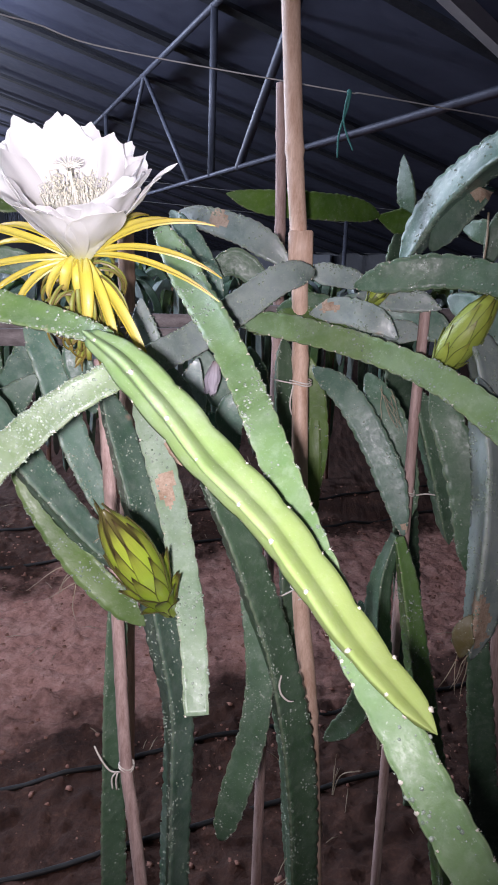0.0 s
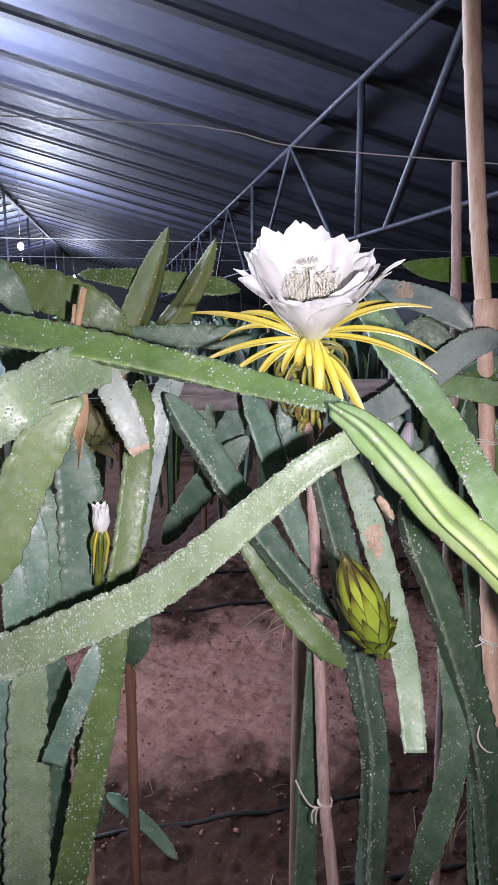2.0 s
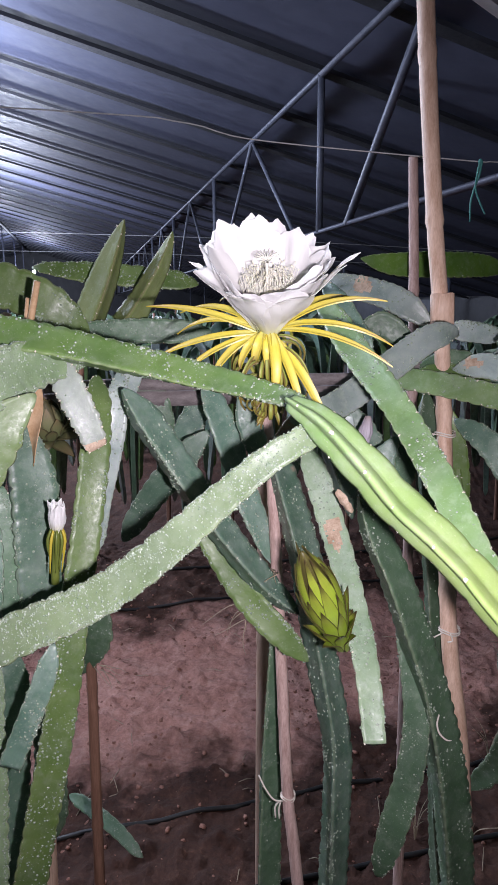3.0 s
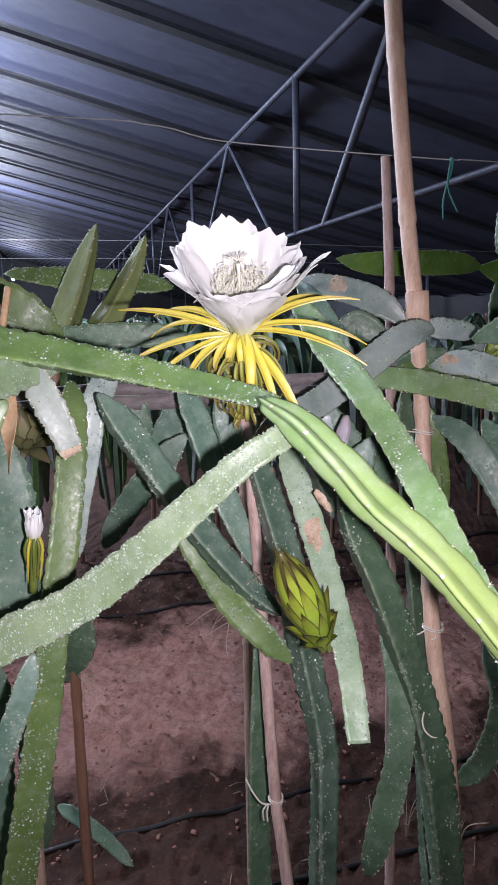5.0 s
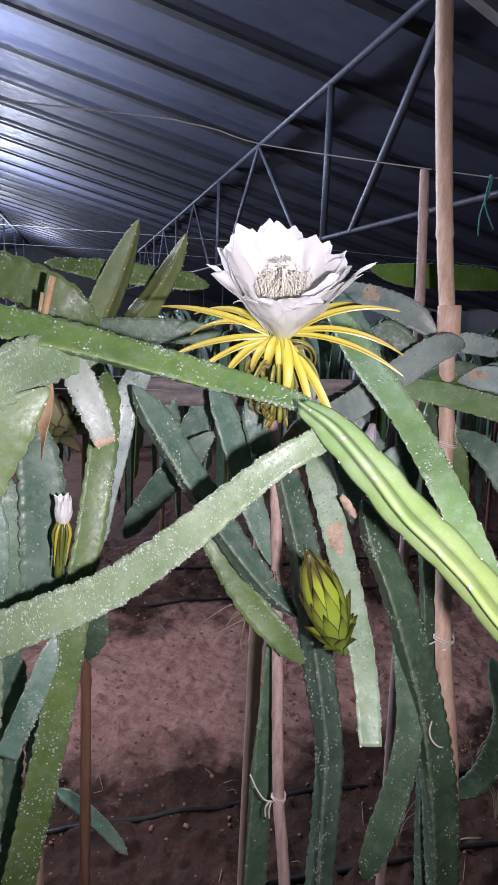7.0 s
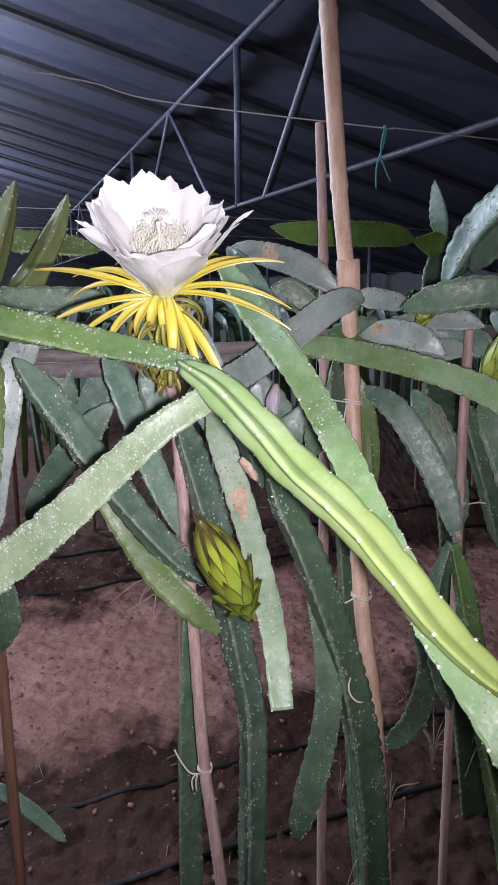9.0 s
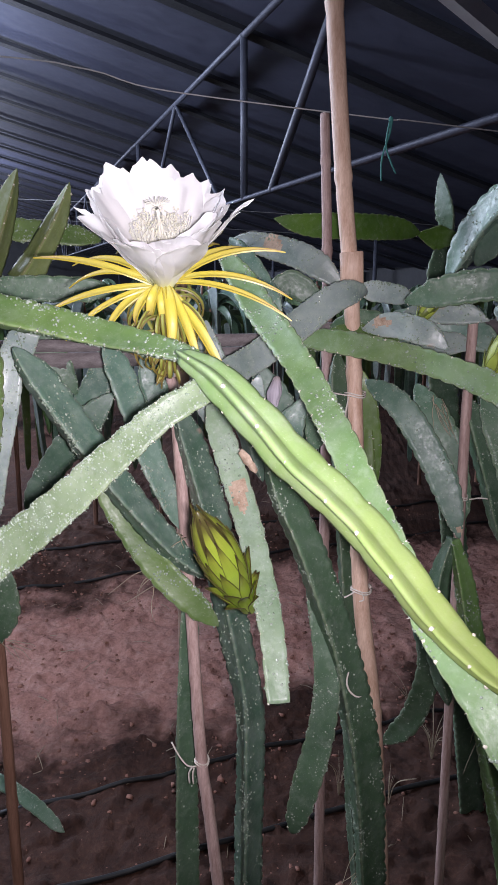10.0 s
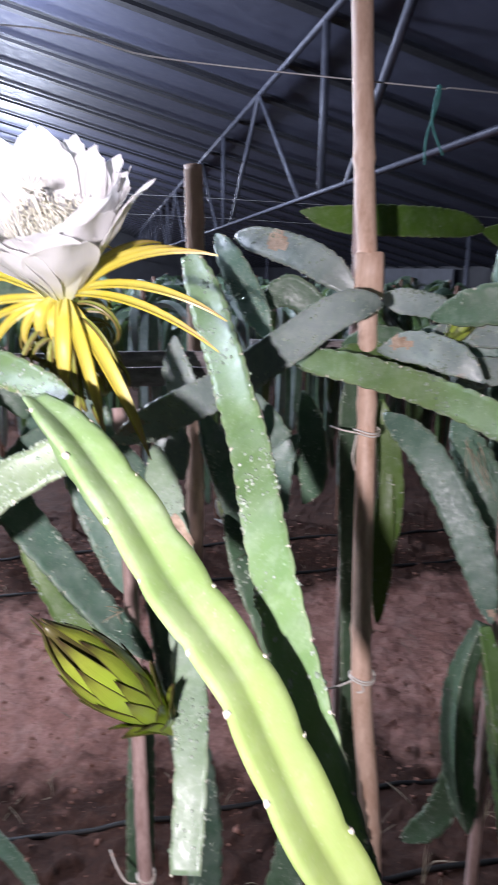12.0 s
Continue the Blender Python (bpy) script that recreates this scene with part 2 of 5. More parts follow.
SHEET = plain("roof_sheet", (0.050, 0.056, 0.095), (0.078, 0.086, 0.138), 1.4, 0.66, 0.0, 0.25, None, "Object", 0.01)
WALL = plain("wall_film", (0.03, 0.032, 0.04), (0.055, 0.058, 0.07), 2.0, 0.55, 0, 0.3, None, "Object", 0.02)
WALL_PALE = plain("wall_panel_pale", (0.10, 0.11, 0.13), (0.16, 0.17, 0.20), 3.0, 0.6, 0, 0.2)
WIRE = plain("steel_wire", (0.36, 0.36, 0.37), (0.52, 0.52, 0.53), 30, 0.5, 0.3)
TWINE = plain("white_twine", (0.62, 0.56, 0.48), (0.80, 0.75, 0.68), 80, 0.85)
CORD = plain("green_cord", (0.03, 0.16, 0.15), (0.07, 0.27, 0.25), 60, 0.7)
HOSE = plain("black_hose", (0.012, 0.012, 0.012), (0.03, 0.03, 0.03), 30, 0.5)
BULB = nodes_of("bulb_glow")[0]
BULB.node_tree.nodes["Principled BSDF"].inputs["Emission Color"].default_value = (0.85, 0.92, 1.0, 1)
BULB.node_tree.nodes["Principled BSDF"].inputs["Emission Strength"].default_value = 60.0
SOCKET = plain("lamp_socket", (0.03, 0.03, 0.03), (0.06, 0.06, 0.06), 30, 0.4)


def soil_material():
    m, t, b = nodes_of("red_soil")
    vec = coords(t)
    a = noise_of(t, 1.3, 4, 0.6, vec)
    c = noise_of(t, 9, 6, 0.7, vec)
    f = noise_of(t, 70, 5, 0.75, vec)
    k = math_of(t, "ADD", math_of(t, "MULTIPLY", c, 0.55), math_of(t, "MULTIPLY", f, 0.45))
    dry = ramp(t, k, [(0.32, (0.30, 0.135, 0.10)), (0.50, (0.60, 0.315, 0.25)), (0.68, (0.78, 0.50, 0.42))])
    # dark tones for damp spots and for shade painted along the rows
    damp_shade = ramp(t, k, [(0.34, (0.028, 0.011, 0.007)), (0.55, (0.080, 0.034, 0.021)), (0.72, (0.19, 0.088, 0.058))])
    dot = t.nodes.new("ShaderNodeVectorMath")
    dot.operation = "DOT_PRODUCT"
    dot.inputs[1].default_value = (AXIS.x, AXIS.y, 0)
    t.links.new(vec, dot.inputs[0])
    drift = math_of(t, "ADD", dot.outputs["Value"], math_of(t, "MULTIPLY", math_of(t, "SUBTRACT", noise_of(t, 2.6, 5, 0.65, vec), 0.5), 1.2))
    # near band: damp bed and the row's shade, both put into the colour
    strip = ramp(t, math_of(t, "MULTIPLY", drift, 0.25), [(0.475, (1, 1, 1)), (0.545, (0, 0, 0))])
    # far band: shade of the next row painted on the soil past the alley
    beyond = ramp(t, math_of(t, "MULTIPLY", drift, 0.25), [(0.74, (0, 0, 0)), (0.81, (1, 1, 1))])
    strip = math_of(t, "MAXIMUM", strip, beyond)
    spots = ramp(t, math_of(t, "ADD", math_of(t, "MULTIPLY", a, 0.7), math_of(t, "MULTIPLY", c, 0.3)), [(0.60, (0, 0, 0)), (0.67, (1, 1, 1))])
    t.links.new(mix(t, spots, mix(t, strip, dry, damp_shade), damp_shade), b.inputs["Base Color"])
    b.inputs["Roughness"].default_value = 0.9
    bump(t, b, k, 1.0, 0.018)
    return m


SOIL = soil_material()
CLOD = plain("soil_clod", (0.22, 0.10, 0.07), (0.52, 0.27, 0.20), 30, 0.95, 0, 0.8, None, "Object", 0.004)


# ---------------------------------------------------------------- makers
def link(name, bm, material, parent=None, label="", category="", group="", kind="", smooth=True):
    me = bpy.data.meshes.new(name)
    bm.normal_update()
    bm.to_mesh(me)
    bm.free()
    if smooth:
        me.shade_smooth()
    me.materials.append(material)
    ob = new(name, me)
    if parent is not None:
        ob.parent = parent
    return tagged(ob, label, category, group, kind)


def part(name, bm, material, parent, label="", kind="", smooth=True):
    return link(name, bm, material, parent, label, kind=kind, smooth=smooth)


def empty(name, place, label, category, group="", kind=""):
    ob = new(name)
    ob.location = place
    ob.empty_display_size = 0.05
    return tagged(ob, label, category, group, kind)


def under(ob, parent):
    """Keeps a mesh built in world coordinates in place below a parent that stands elsewhere."""
    ob.parent = parent
    ob.matrix_parent_inverse = Matrix.Translation(parent.location).inverted()
    return ob


def spline(points, step):
    """A smooth line through the points (any dimension), resampled at the given step of its first three coordinates."""
    P = np.array(points, float)
    P = np.vstack([2 * P[0] - P[1], P, 2 * P[-1] - P[-2]])
    fine = []
    for i in range(1, len(P) - 2):
        a, b, c, d = P[i - 1:i + 3]
        for s in np.linspace(0, 1, 24, endpoint=False):
            fine.append(0.5 * (2 * b + (c - a) * s + (2 * a - 5 * b + 4 * c - d) * s * s + (3 * b - a - 3 * c + d) * s ** 3))
    fine.append(P[-2])
    fine = np.array(fine)
    gone = np.concatenate([[0], np.cumsum(np.linalg.norm(np.diff(fine[:, :3], axis=0), axis=1))])
    n = max(int(gone[-1] / step), 3)
    at = np.linspace(0, gone[-1], n + 1)
    return np.array([np.interp(at, gone, fine[:, k]) for k in range(fine.shape[1])]).T, at


def tube(bm, points, radius, sides=8, step=None, closed_ends=True):
    """A round tube through points; radius a number or one per point."""
    pts = np.array(points, float)
    rad = np.full(len(pts), radius) if np.isscalar(radius) else np.array(radius, float)
    if step:
        res, _ = spline(np.column_stack([pts, rad]), step)
        pts, rad = res[:, :3], res[:, 3]
    rings, ref = [], None
    for i in range(len(pts)):
        t = pts[min(i + 1, len(pts) - 1)] - pts[max(i - 1, 0)]
        t = Vector(t).normalized()
        if ref is None:
            ref = t.orthogonal().normalized()
        ref = (ref - t * ref.dot(t)).normalized()
        side = t.cross(ref)
        rings.append([bm.verts.new(Vector(pts[i]) + (ref * math.cos(a) + side * math.sin(a)) * rad[i]) for a in np.arange(sides) * 2 * math.pi / sides])
    for a, b in zip(rings, rings[1:]):
        for k in range(sides):
            bm.faces.new((a[k], a[(k + 1) % sides], b[(k + 1) % sides], b[k]))
    if closed_ends:
        bm.faces.new(rings[0][::-1])
        bm.faces.new(rings[-1])
    return bm


def beam(bm, a, b, w, h, up=(0, 0, 1)):
    """A straight bar of w by h from a to b."""
    a, b = Vector(a), Vector(b)
    t = (b - a).normalized()
    s = t.cross(Vector(up)).normalized()
    v = s.cross(t)
    q = [[bm.verts.new(e + s * (w / 2 * i) + v * (h / 2 * j)) for i, j in ((-1, -1), (1, -1), (1, 1), (-1, 1))] for e in (a, b)]
    bm.faces.new(q[0])
    bm.faces.new(q[1][::-1])
    for k in range(4):
        bm.faces.new((q[0][k], q[1][k], q[1][(k + 1) % 4], q[0][(k + 1) % 4]))
    bmesh.ops.recalc_face_normals(bm, faces=bm.faces)
    return bm


BALLS = {}


def ball(sub):
    """Corners and faces of a unit ball."""
    if sub in BALLS:
        return BALLS[sub]
    bm = bmesh.new()
    bmesh.ops.create_icosphere(bm, subdivisions=sub, radius=1.0)
    bm.verts.index_update()
    shape = [v.co.copy() for v in bm.verts], [[v.index for v in f.verts] for f in bm.faces]
    bm.free()
    BALLS[sub] = shape
    return shape


def blob(bm, place, size, sub=1, jitter=0.0, rng=random):
    corners, faces = ball(sub)
    made = []
    for c in corners:
        k = 1 + rng.uniform(-jitter, jitter)
        made.append(bm.verts.new((place[0] + c.x * size[0] * k, place[1] + c.y * size[1] * k, place[2] + c.z * size[2] * k)))
    for f in faces:
        bm.faces.new([made[i] for i in f])
    return made


def sheet(bm, grid, thick, uv=True):
    """A thin closed skin over a grid of places, with UV x across and y along."""
    n, m = len(grid), len(grid[0])
    G = np.array(grid, float)
    du, dv = np.gradient(G, axis=0), np.gradient(G, axis=1)
    N = np.cross(du, dv)
    N /= np.maximum(np.linalg.norm(N, axis=2, keepdims=True), 1e-9)
    lay = bm.loops.layers.uv.verify()
    top = [[bm.verts.new(G[i, j] + N[i, j] * thick / 2) for j in range(m)] for i in range(n)]
    bot = [[bm.verts.new(G[i, j] - N[i, j] * thick / 2) for j in range(m)] for i in range(n)]
    where = {}
    for i in range(n):
        for j in range(m):
            where[top[i][j]] = where[bot[i][j]] = (j / (m - 1), i / (n - 1))

    def face(*vs):
        f = bm.faces.new(vs)
        for l in f.loops:
            l[lay].uv = where[l.vert]

    def edge(*vs):
        # the rim has corners of its own, so that the skins stay smooth up to it
        own = []
        for v in vs:
            own.append(bm.verts.new(v.co))
            where[own[-1]] = where[v]
        face(*own)
    for i in range(n - 1):
        for j in range(m - 1):
            face(top[i][j], top[i + 1][j], top[i + 1][j + 1], top[i][j + 1])
            face(bot[i][j], bot[i][j + 1], bot[i + 1][j + 1], bot[i + 1][j])
    for i in range(n - 1):
        edge(top[i][0], bot[i][0], bot[i + 1][0], top[i + 1][0])
        edge(top[i][-1], top[i + 1][-1], bot[i + 1][-1], bot[i][-1])
    for j in range(m - 1):
        edge(top[0][j], top[0][j + 1], bot[0][j + 1], bot[0][j])
        edge(top[-1][j], bot[-1][j], bot[-1][j + 1], top[-1][j + 1])


# one rib of the section, as (angle from the rib, share of the radius, closeness to the rim): winged, and nearly three-sided
WINGED = [(-60, 0.35, 0.0), (-40, 0.43, 0.15), (-24, 0.60, 0.4), (-11, 0.83, 0.75), (-3.6, 0.99, 1.0), (3.6, 0.99, 1.0), (11, 0.83, 0.75), (24, 0.60, 0.4), (40, 0.43, 0.15)]
SOLID = [(-60, 0.48, 0.0), (-42, 0.515, 0.15), (-25, 0.605, 0.4), (-11, 0.79, 0.75), (-3.0, 0.985, 1.0), (3.0, 0.985, 1.0), (11, 0.79, 0.75), (25, 0.605, 0.4), (42, 0.515, 0.15)]


def stem_mesh(path, turn, ends, rng, step=0.005, pitch=0.027, depth=0.085, section=SOLID, saw=False, clump=1.6):
    """A three-ribbed cactus stem along path (x, y, z, width). turn 0: a rib faces the walker, 180: a flat side. ends: 0 joined, 1 rounded, 2 pointed, 3 cut.
    Returns its mesh and the places and outward ways of its areoles and of its skin."""
    line, at = spline(path, step)
    n, total = len(line), at[-1]
    first, final = turn if isinstance(turn, tuple) else (turn, turn)
    cut = 0.24 if section is SOLID else 0.0
    bm = bmesh.new()
    lay = bm.loops.layers.uv.verify()
    pitch *= rng.uniform(0.85, 1.15)
    phase = [rng.random() for _ in range(3)]
    seed = rng.uniform(0, 90)
    rings, spots, skin = [], [], []
    last = [math.floor(p) for p in phase]
    for i in range(n):
        q = Vector(line[i, :3])
        t = Vector(line[min(i + 1, n - 1), :3] - line[max(i - 1, 0), :3]).normalized()
        view = Vector((-0.05, -0.15, 1.55)) - q
        f = (view - t * view.dot(t))
        if f.length < 1e-4:
            f = t.orthogonal()
        f.normalize()
        g = t.cross(f)
        R = line[i, 3] / 1.74
        for end, gone in ((ends[0], at[i]), (ends[1], total - at[i])):
            w = line[i, 3]
            if end == 1 and gone < w * 1.1:
                R *= max((gone / (w * 1.1)) ** 0.55, 0.12)
            elif end == 2 and gone < w:
                R *= max((gone / w) ** 0.7, 0.10)
        turn = first + (final - first) * at[i] / total
        wob = noise.noise(Vector((at[i] * 5, seed, 0))) * 9
        ring = []
        for k in range(3):
            s = at[i] / pitch + phase[k]
            frac = s - math.floor(s)
            lobe = 0.92 + depth * math.sin(math.pi * frac) ** 0.5 + 0.05 * noise.noise(Vector((at[i] * 22, seed + k * 7, 3)))
            if saw:
                lobe = 0.84 + depth * frac
            for deg, share, rim in section:
                ang = radians(turn + 120 * k + deg + wob)
                way = f * math.cos(ang) + g * math.sin(ang)
                r = R * (share + (lobe - 1) * max(0.0, share - 0.40 - cut) * (1.6 + 3.2 * cut))
                ring.append((bm.verts.new(q + way * r), rim, way))
            if math.floor(s) != last[k]:
                last[k] = math.floor(s)
                if R > 0.006:
                    ang = radians(turn + 120 * k + wob)
                    way = f * math.cos(ang) + g * math.sin(ang)
                    spots.append((q + way * R * 0.90, way, t))
        rings.append(ring)
        if 0 < i < n - 1:
            skin.append(i)
    m = len(rings[0])

    def face(vs, uvs):
        fc = bm.faces.new(vs)
        for l, uv in zip(fc.loops, uvs):
            l[lay].uv = uv
    for i in range(n - 1):
        a, b = rings[i], rings[i + 1]
        for k in range(m):
            j = (k + 1) % m
            face((a[k][0], a[j][0], b[j][0], b[k][0]), ((a[k][1], at[i]), (a[j][1], at[i]), (b[j][1], at[i + 1]), (b[k][1], at[i + 1])))
    for ring, flip, z in ((rings[0], True, at[0]), (rings[-1], False, at[-1])):
        c = bm.verts.new(sum((v[0].co for v in ring), Vector()) / m)
        for k in range(m):
            tri = (ring[k][0], ring[(k + 1) % m][0], c)
            face(tri[::-1] if flip else tri, ((0.3, z),) * 3)
    bmesh.ops.recalc_face_normals(bm, faces=bm.faces)
    faces = []
    bm.faces.ensure_lookup_table()
    for fc in bm.faces:
        if len(fc.verts) == 4 and fc.calc_area() > 1e-7:
            rim = sum(l[lay].uv.x for l in fc.loops) / 4
            mid = fc.calc_center_median()
            patch = max(noise.noise(mid * 26 + Vector((seed, 0, 0))) + 0.28, 0.03) ** clump
            faces.append((mid.copy(), fc.normal.copy(), fc.calc_area() * patch * (1 + 9 * max(rim - 0.7, 0))))
    return bm, spots, faces


def areole_mesh(spots, rng, size=0.0017):
    bm = bmesh.new()
    for place, way, t in spots:
        s = size * rng.uniform(0.7, 1.35)
        blob(bm, place + way * s * 0.3, (s, s, s), 1, 0.25, rng)
        for _ in range(3):
            d = (way + Vector((rng.uniform(-.8, .8), rng.uniform(-.8, .8), rng.uniform(-.8, .8)))).normalized()
            tube(bm, [place, place + d * rng.uniform(0.0025, 0.0045)], [0.00035, 0.00012], 3)
    return bm


def drop_mesh(faces, count, rng, low=0.0003, high=0.0023):
    bm = bmesh.new()
    total = np.cumsum([f[2] for f in faces])
    for _ in range(count):
        c, nrm, area = faces[int(np.searchsorted(total, rng.random() * total[-1]))]
        r = low + (high - low) * rng.random() ** 3.0
        j = Vector((rng.uniform(-1, 1), rng.uniform(-1, 1), rng.uniform(-1, 1))) * 0.0025
        j -= nrm * j.dot(nrm)
        up = nrm.orthogonal().normalized()
        sd = nrm.cross(up)
        base = c + j
        ring = [bm.verts.new(base + (up * math.cos(a) + sd * math.sin(a)) * r) for a in np.arange(6) * math.pi / 3]
        mid = [bm.verts.new(base + (up * math.cos(a) + sd * math.sin(a)) * r * 0.72 + nrm * r * 0.55) for a in np.arange(6) * math.pi / 3]
        top = bm.verts.new(base + nrm * r * 0.8)
        for k in range(6):
            bm.faces.new((ring[k], ring[(k + 1) % 6], mid[(k + 1) % 6], mid[k]))
            bm.faces.new((mid[k], mid[(k + 1) % 6], top))
    return bm


SKIN_WORDS = {
    "dew": "green cactus stem beaded with dew drops", "green": "green three-ribbed cactus stem with wavy edges",
    "fresh": "fresh light green cactus stem with toothed edges", "lime": "young yellow-green cactus stem with white areoles",
    "glauc": "blue-green waxy cactus stem with pale specks", "ash": "ash-grey weathered cactus stem with corky scars",
    "deep": "dark green hanging cactus stem", "bright": "bright green flat cactus stem", "spear": "upright pointed young green cactus shoot",
    "torn": "torn ashy stem end with sharp saw teeth", "mist": "pale grey-green cactus stem with a dry scar and cut tip", "cork": "small rounded corky cactus pad",
}
DROPS = {"mist": 1000, "torn": 160, "dew": 8500, "ash": 1500, "glauc": 1100, "fresh": 1000, "green": 1500, "lime": 10, "deep": 800, "bright": 14, "spear": 14, "cork": 60}
PITCH = {"torn": (0.0110, 0.34), "lime": (0.043, 0.15), "bright": (0.024, 0.12), "ash": (0.015, 0.15), "spear": (0.018, 0.08)}


def scar_mesh(bm, place, radius, seed):
    """Lifts the skin's faces near a place into a thin crust with a ragged outline."""
    crust = bmesh.new()
    made = {}
    for f in bm.faces:
        c = f.calc_center_median() - Vector(place)
        c.z *= radius[0] / radius[1]
        if c.length < radius[0] * (0.8 + 0.55 * noise.noise(f.calc_center_median() * 70 + Vector((seed, 0, 0)))):
            vs = []
            for v in f.verts:
                if v not in made:
                    made[v] = crust.verts.new(v.co + v.normal * 0.0006)
                vs.append(made[v])
            crust.faces.new(vs)
    return crust


def stem(plant, skin, path, turn=180, ends=(1, 1), seed=0, scars=()):
    """One stem of a plant, in world coordinates, with its areoles, drops and corky scars."""
    rng = random.Random(seed * 17 + 5)
    pitch, depth = PITCH.get(skin, (0.024, 0.19))
    bm, spots, faces = stem_mesh(path, turn, ends, rng, 0.005, pitch, depth, WINGED if skin == "lime" else SOLID, skin == "torn", 0.35 if skin == "dew" else 1.6)
    bm.normal_update()
    crusts = [scar_mesh(bm, place, radius, seed) for place, radius in scars]
    ob = under(link("stem", bm, STEM[skin], label=SKIN_WORDS[skin]), plant)
    for crust in crusts:
        part("cork_scar", crust, CORK, ob, "dry beige corky scar")
    part("areole_wool", areole_mesh(spots, rng, 0.0021 if skin == "lime" else 0.0018 if skin == "fresh" else 0.0014), AREOLE, ob, "woolly pale areoles with short spines", "stuff")
    length = sum((Vector(a[:3]) - Vector(b[:3])).length for a, b in zip(path, path[1:]))
    part("dew", drop_mesh(faces, int(DROPS[skin] * length / 0.35), rng, high=0.0016 if skin == "dew" else 0.0021), DROP, ob, "small clear water drops", "stuff", True)
    return ob


# ---------------------------------------------------------------- structure
def soil_height(x, y):
    """Low beds under the rows, level alleys between them, and clods."""
    u = (x + 0.2) * AXIS.x + (y - 0.8) * AXIS.y
    bed = 0.06 * math.exp(-((u + 0.0) / 0.45) ** 2) + 0.08 * math.exp(-((u - 3.15) / 0.4) ** 2) + 0.08 * math.exp(-((u - 6.1) / 0.4) ** 2)
    rough = 0.020 * noise.noise(Vector((x * 2.1, y * 2.1, 0))) + 0.013 * noise.noise(Vector((x * 7, y * 7, 4))) + 0.011 * noise.noise(Vector((x * 17, y * 17, 8))) + 0.008 * noise.noise(Vector((x * 38, y * 38, 2)))
    lump = max(noise.noise(Vector((x * 13, y * 13, 11))) - 0.12, 0.0) * 0.032 + max(noise.noise(Vector((x * 29, y * 29, 15))) - 0.15, 0.0) * 0.028
    rough += lump
    return bed + rough - 0.03


def build_ground():
    xs = np.concatenate([np.linspace(-30, -4, 14)[:-1], np.linspace(-4, -2.2, 30)[:-1], np.linspace(-2.2, 1.6, 340), np.linspace(1.6, 4, 34)[1:], np.linspace(4, 30, 14)[1:]])
    ys = np.concatenate([np.linspace(-20, 0.4, 10)[:-1], np.linspace(0.4, 1.2, 14)[:-1], np.linspace(1.2, 4.0, 270), np.linspace(4.0, 8, 50)[1:], np.linspace(8, 45, 18)[1:]])
    verts = [(x, y, soil_height(x, y)) for y in ys for x in xs]
    w = len(xs)
    faces = [(j * w + i, j * w + i + 1, (j + 1) * w + i + 1, (j + 1) * w + i) for j in range(len(ys) - 1) for i in range(w - 1)]
    me = bpy.data.meshes.new("ground")
    me.from_pydata(verts, [], faces)
    me.shade_smooth()
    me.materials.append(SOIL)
    tagged(new("ground", me), "reddish brown bare soil with damp patches, painted row shade and clods", "soil", kind="structure")


build_ground()

RIDGE = -4.3


def build_roof():
    bm = bmesh.new()
    for p0, p1, z0, z1 in ((RIDGE, 6.0, roof_z(RIDGE), roof_z(6.0)), (-14.6, RIDGE, roof_z(RIDGE) - FALL * 10.3, roof_z(RIDGE))):
        low, high = [], []
        for u in (-9.0, 34.0):
            for p, z in ((p0, z0), (p1, z1)):
                low.append(bm.verts.new(house(u, p, z + 0.05)))
                high.append(bm.verts.new(house(u, p, z + 0.10)))
        a, b, c, d = low
        e, f, g, h = high
        for q in ((a, b, d, c), (e, g, h, f), (a, e, f, b), (c, d, h, g), (a, c, g, e), (b, f, h, d)):
            bm.faces.new(q)
    bmesh.ops.recalc_face_normals(bm, faces=bm.faces)
    link("ceiling", bm, SHEET, None, "grey-blue sheet roof lining lit by bulbs", "roof", kind="structure", smooth=False)


build_roof()


def wall(name, a, b, z0, z1, material, label):
    bm = bmesh.new()
    beam(bm, (a.x, a.y, (z0 + z1) / 2), (b.x, b.y, (z0 + z1) / 2), 0.1, z1 - z0)
    return link(name, bm, material, None, label, "wall", kind="structure", smooth=False)


wall("wall_east", house(-9, 6.0, 0), house(34, 6.0, 0), -0.3, 1.75, WALL, "dark film side wall of the plant house")
wall("wall_west", house(-9, -14.6, 0), house(34, -14.6, 0), -0.3, 1.75, WALL, "dark film side wall of the plant house")
wall("wall_north", house(34, -14.6, 0), house(34, 6.0, 0), -0.3, 4.4, WALL, "dark film end wall of the plant house")
wall("wall_south", house(-9, -14.6, 0), house(-9, 6.0, 0), -0.3, 4.4, WALL, "dark film end wall of the plant house")

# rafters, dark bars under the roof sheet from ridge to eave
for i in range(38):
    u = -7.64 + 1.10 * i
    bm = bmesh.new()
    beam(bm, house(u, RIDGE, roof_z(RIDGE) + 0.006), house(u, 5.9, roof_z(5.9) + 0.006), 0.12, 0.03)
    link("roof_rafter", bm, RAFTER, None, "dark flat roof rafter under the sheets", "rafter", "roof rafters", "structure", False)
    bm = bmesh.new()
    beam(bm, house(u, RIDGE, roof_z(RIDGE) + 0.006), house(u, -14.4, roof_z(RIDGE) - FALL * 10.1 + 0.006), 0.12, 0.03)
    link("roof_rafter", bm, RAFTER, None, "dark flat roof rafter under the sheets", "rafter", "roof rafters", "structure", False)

# the lattice truss along the house: booms, posts and diagonals
truss = empty("lattice_truss", house(0, 0, 2.1), "long lattice truss of thin galvanised steel tubes", "truss", kind="structure")


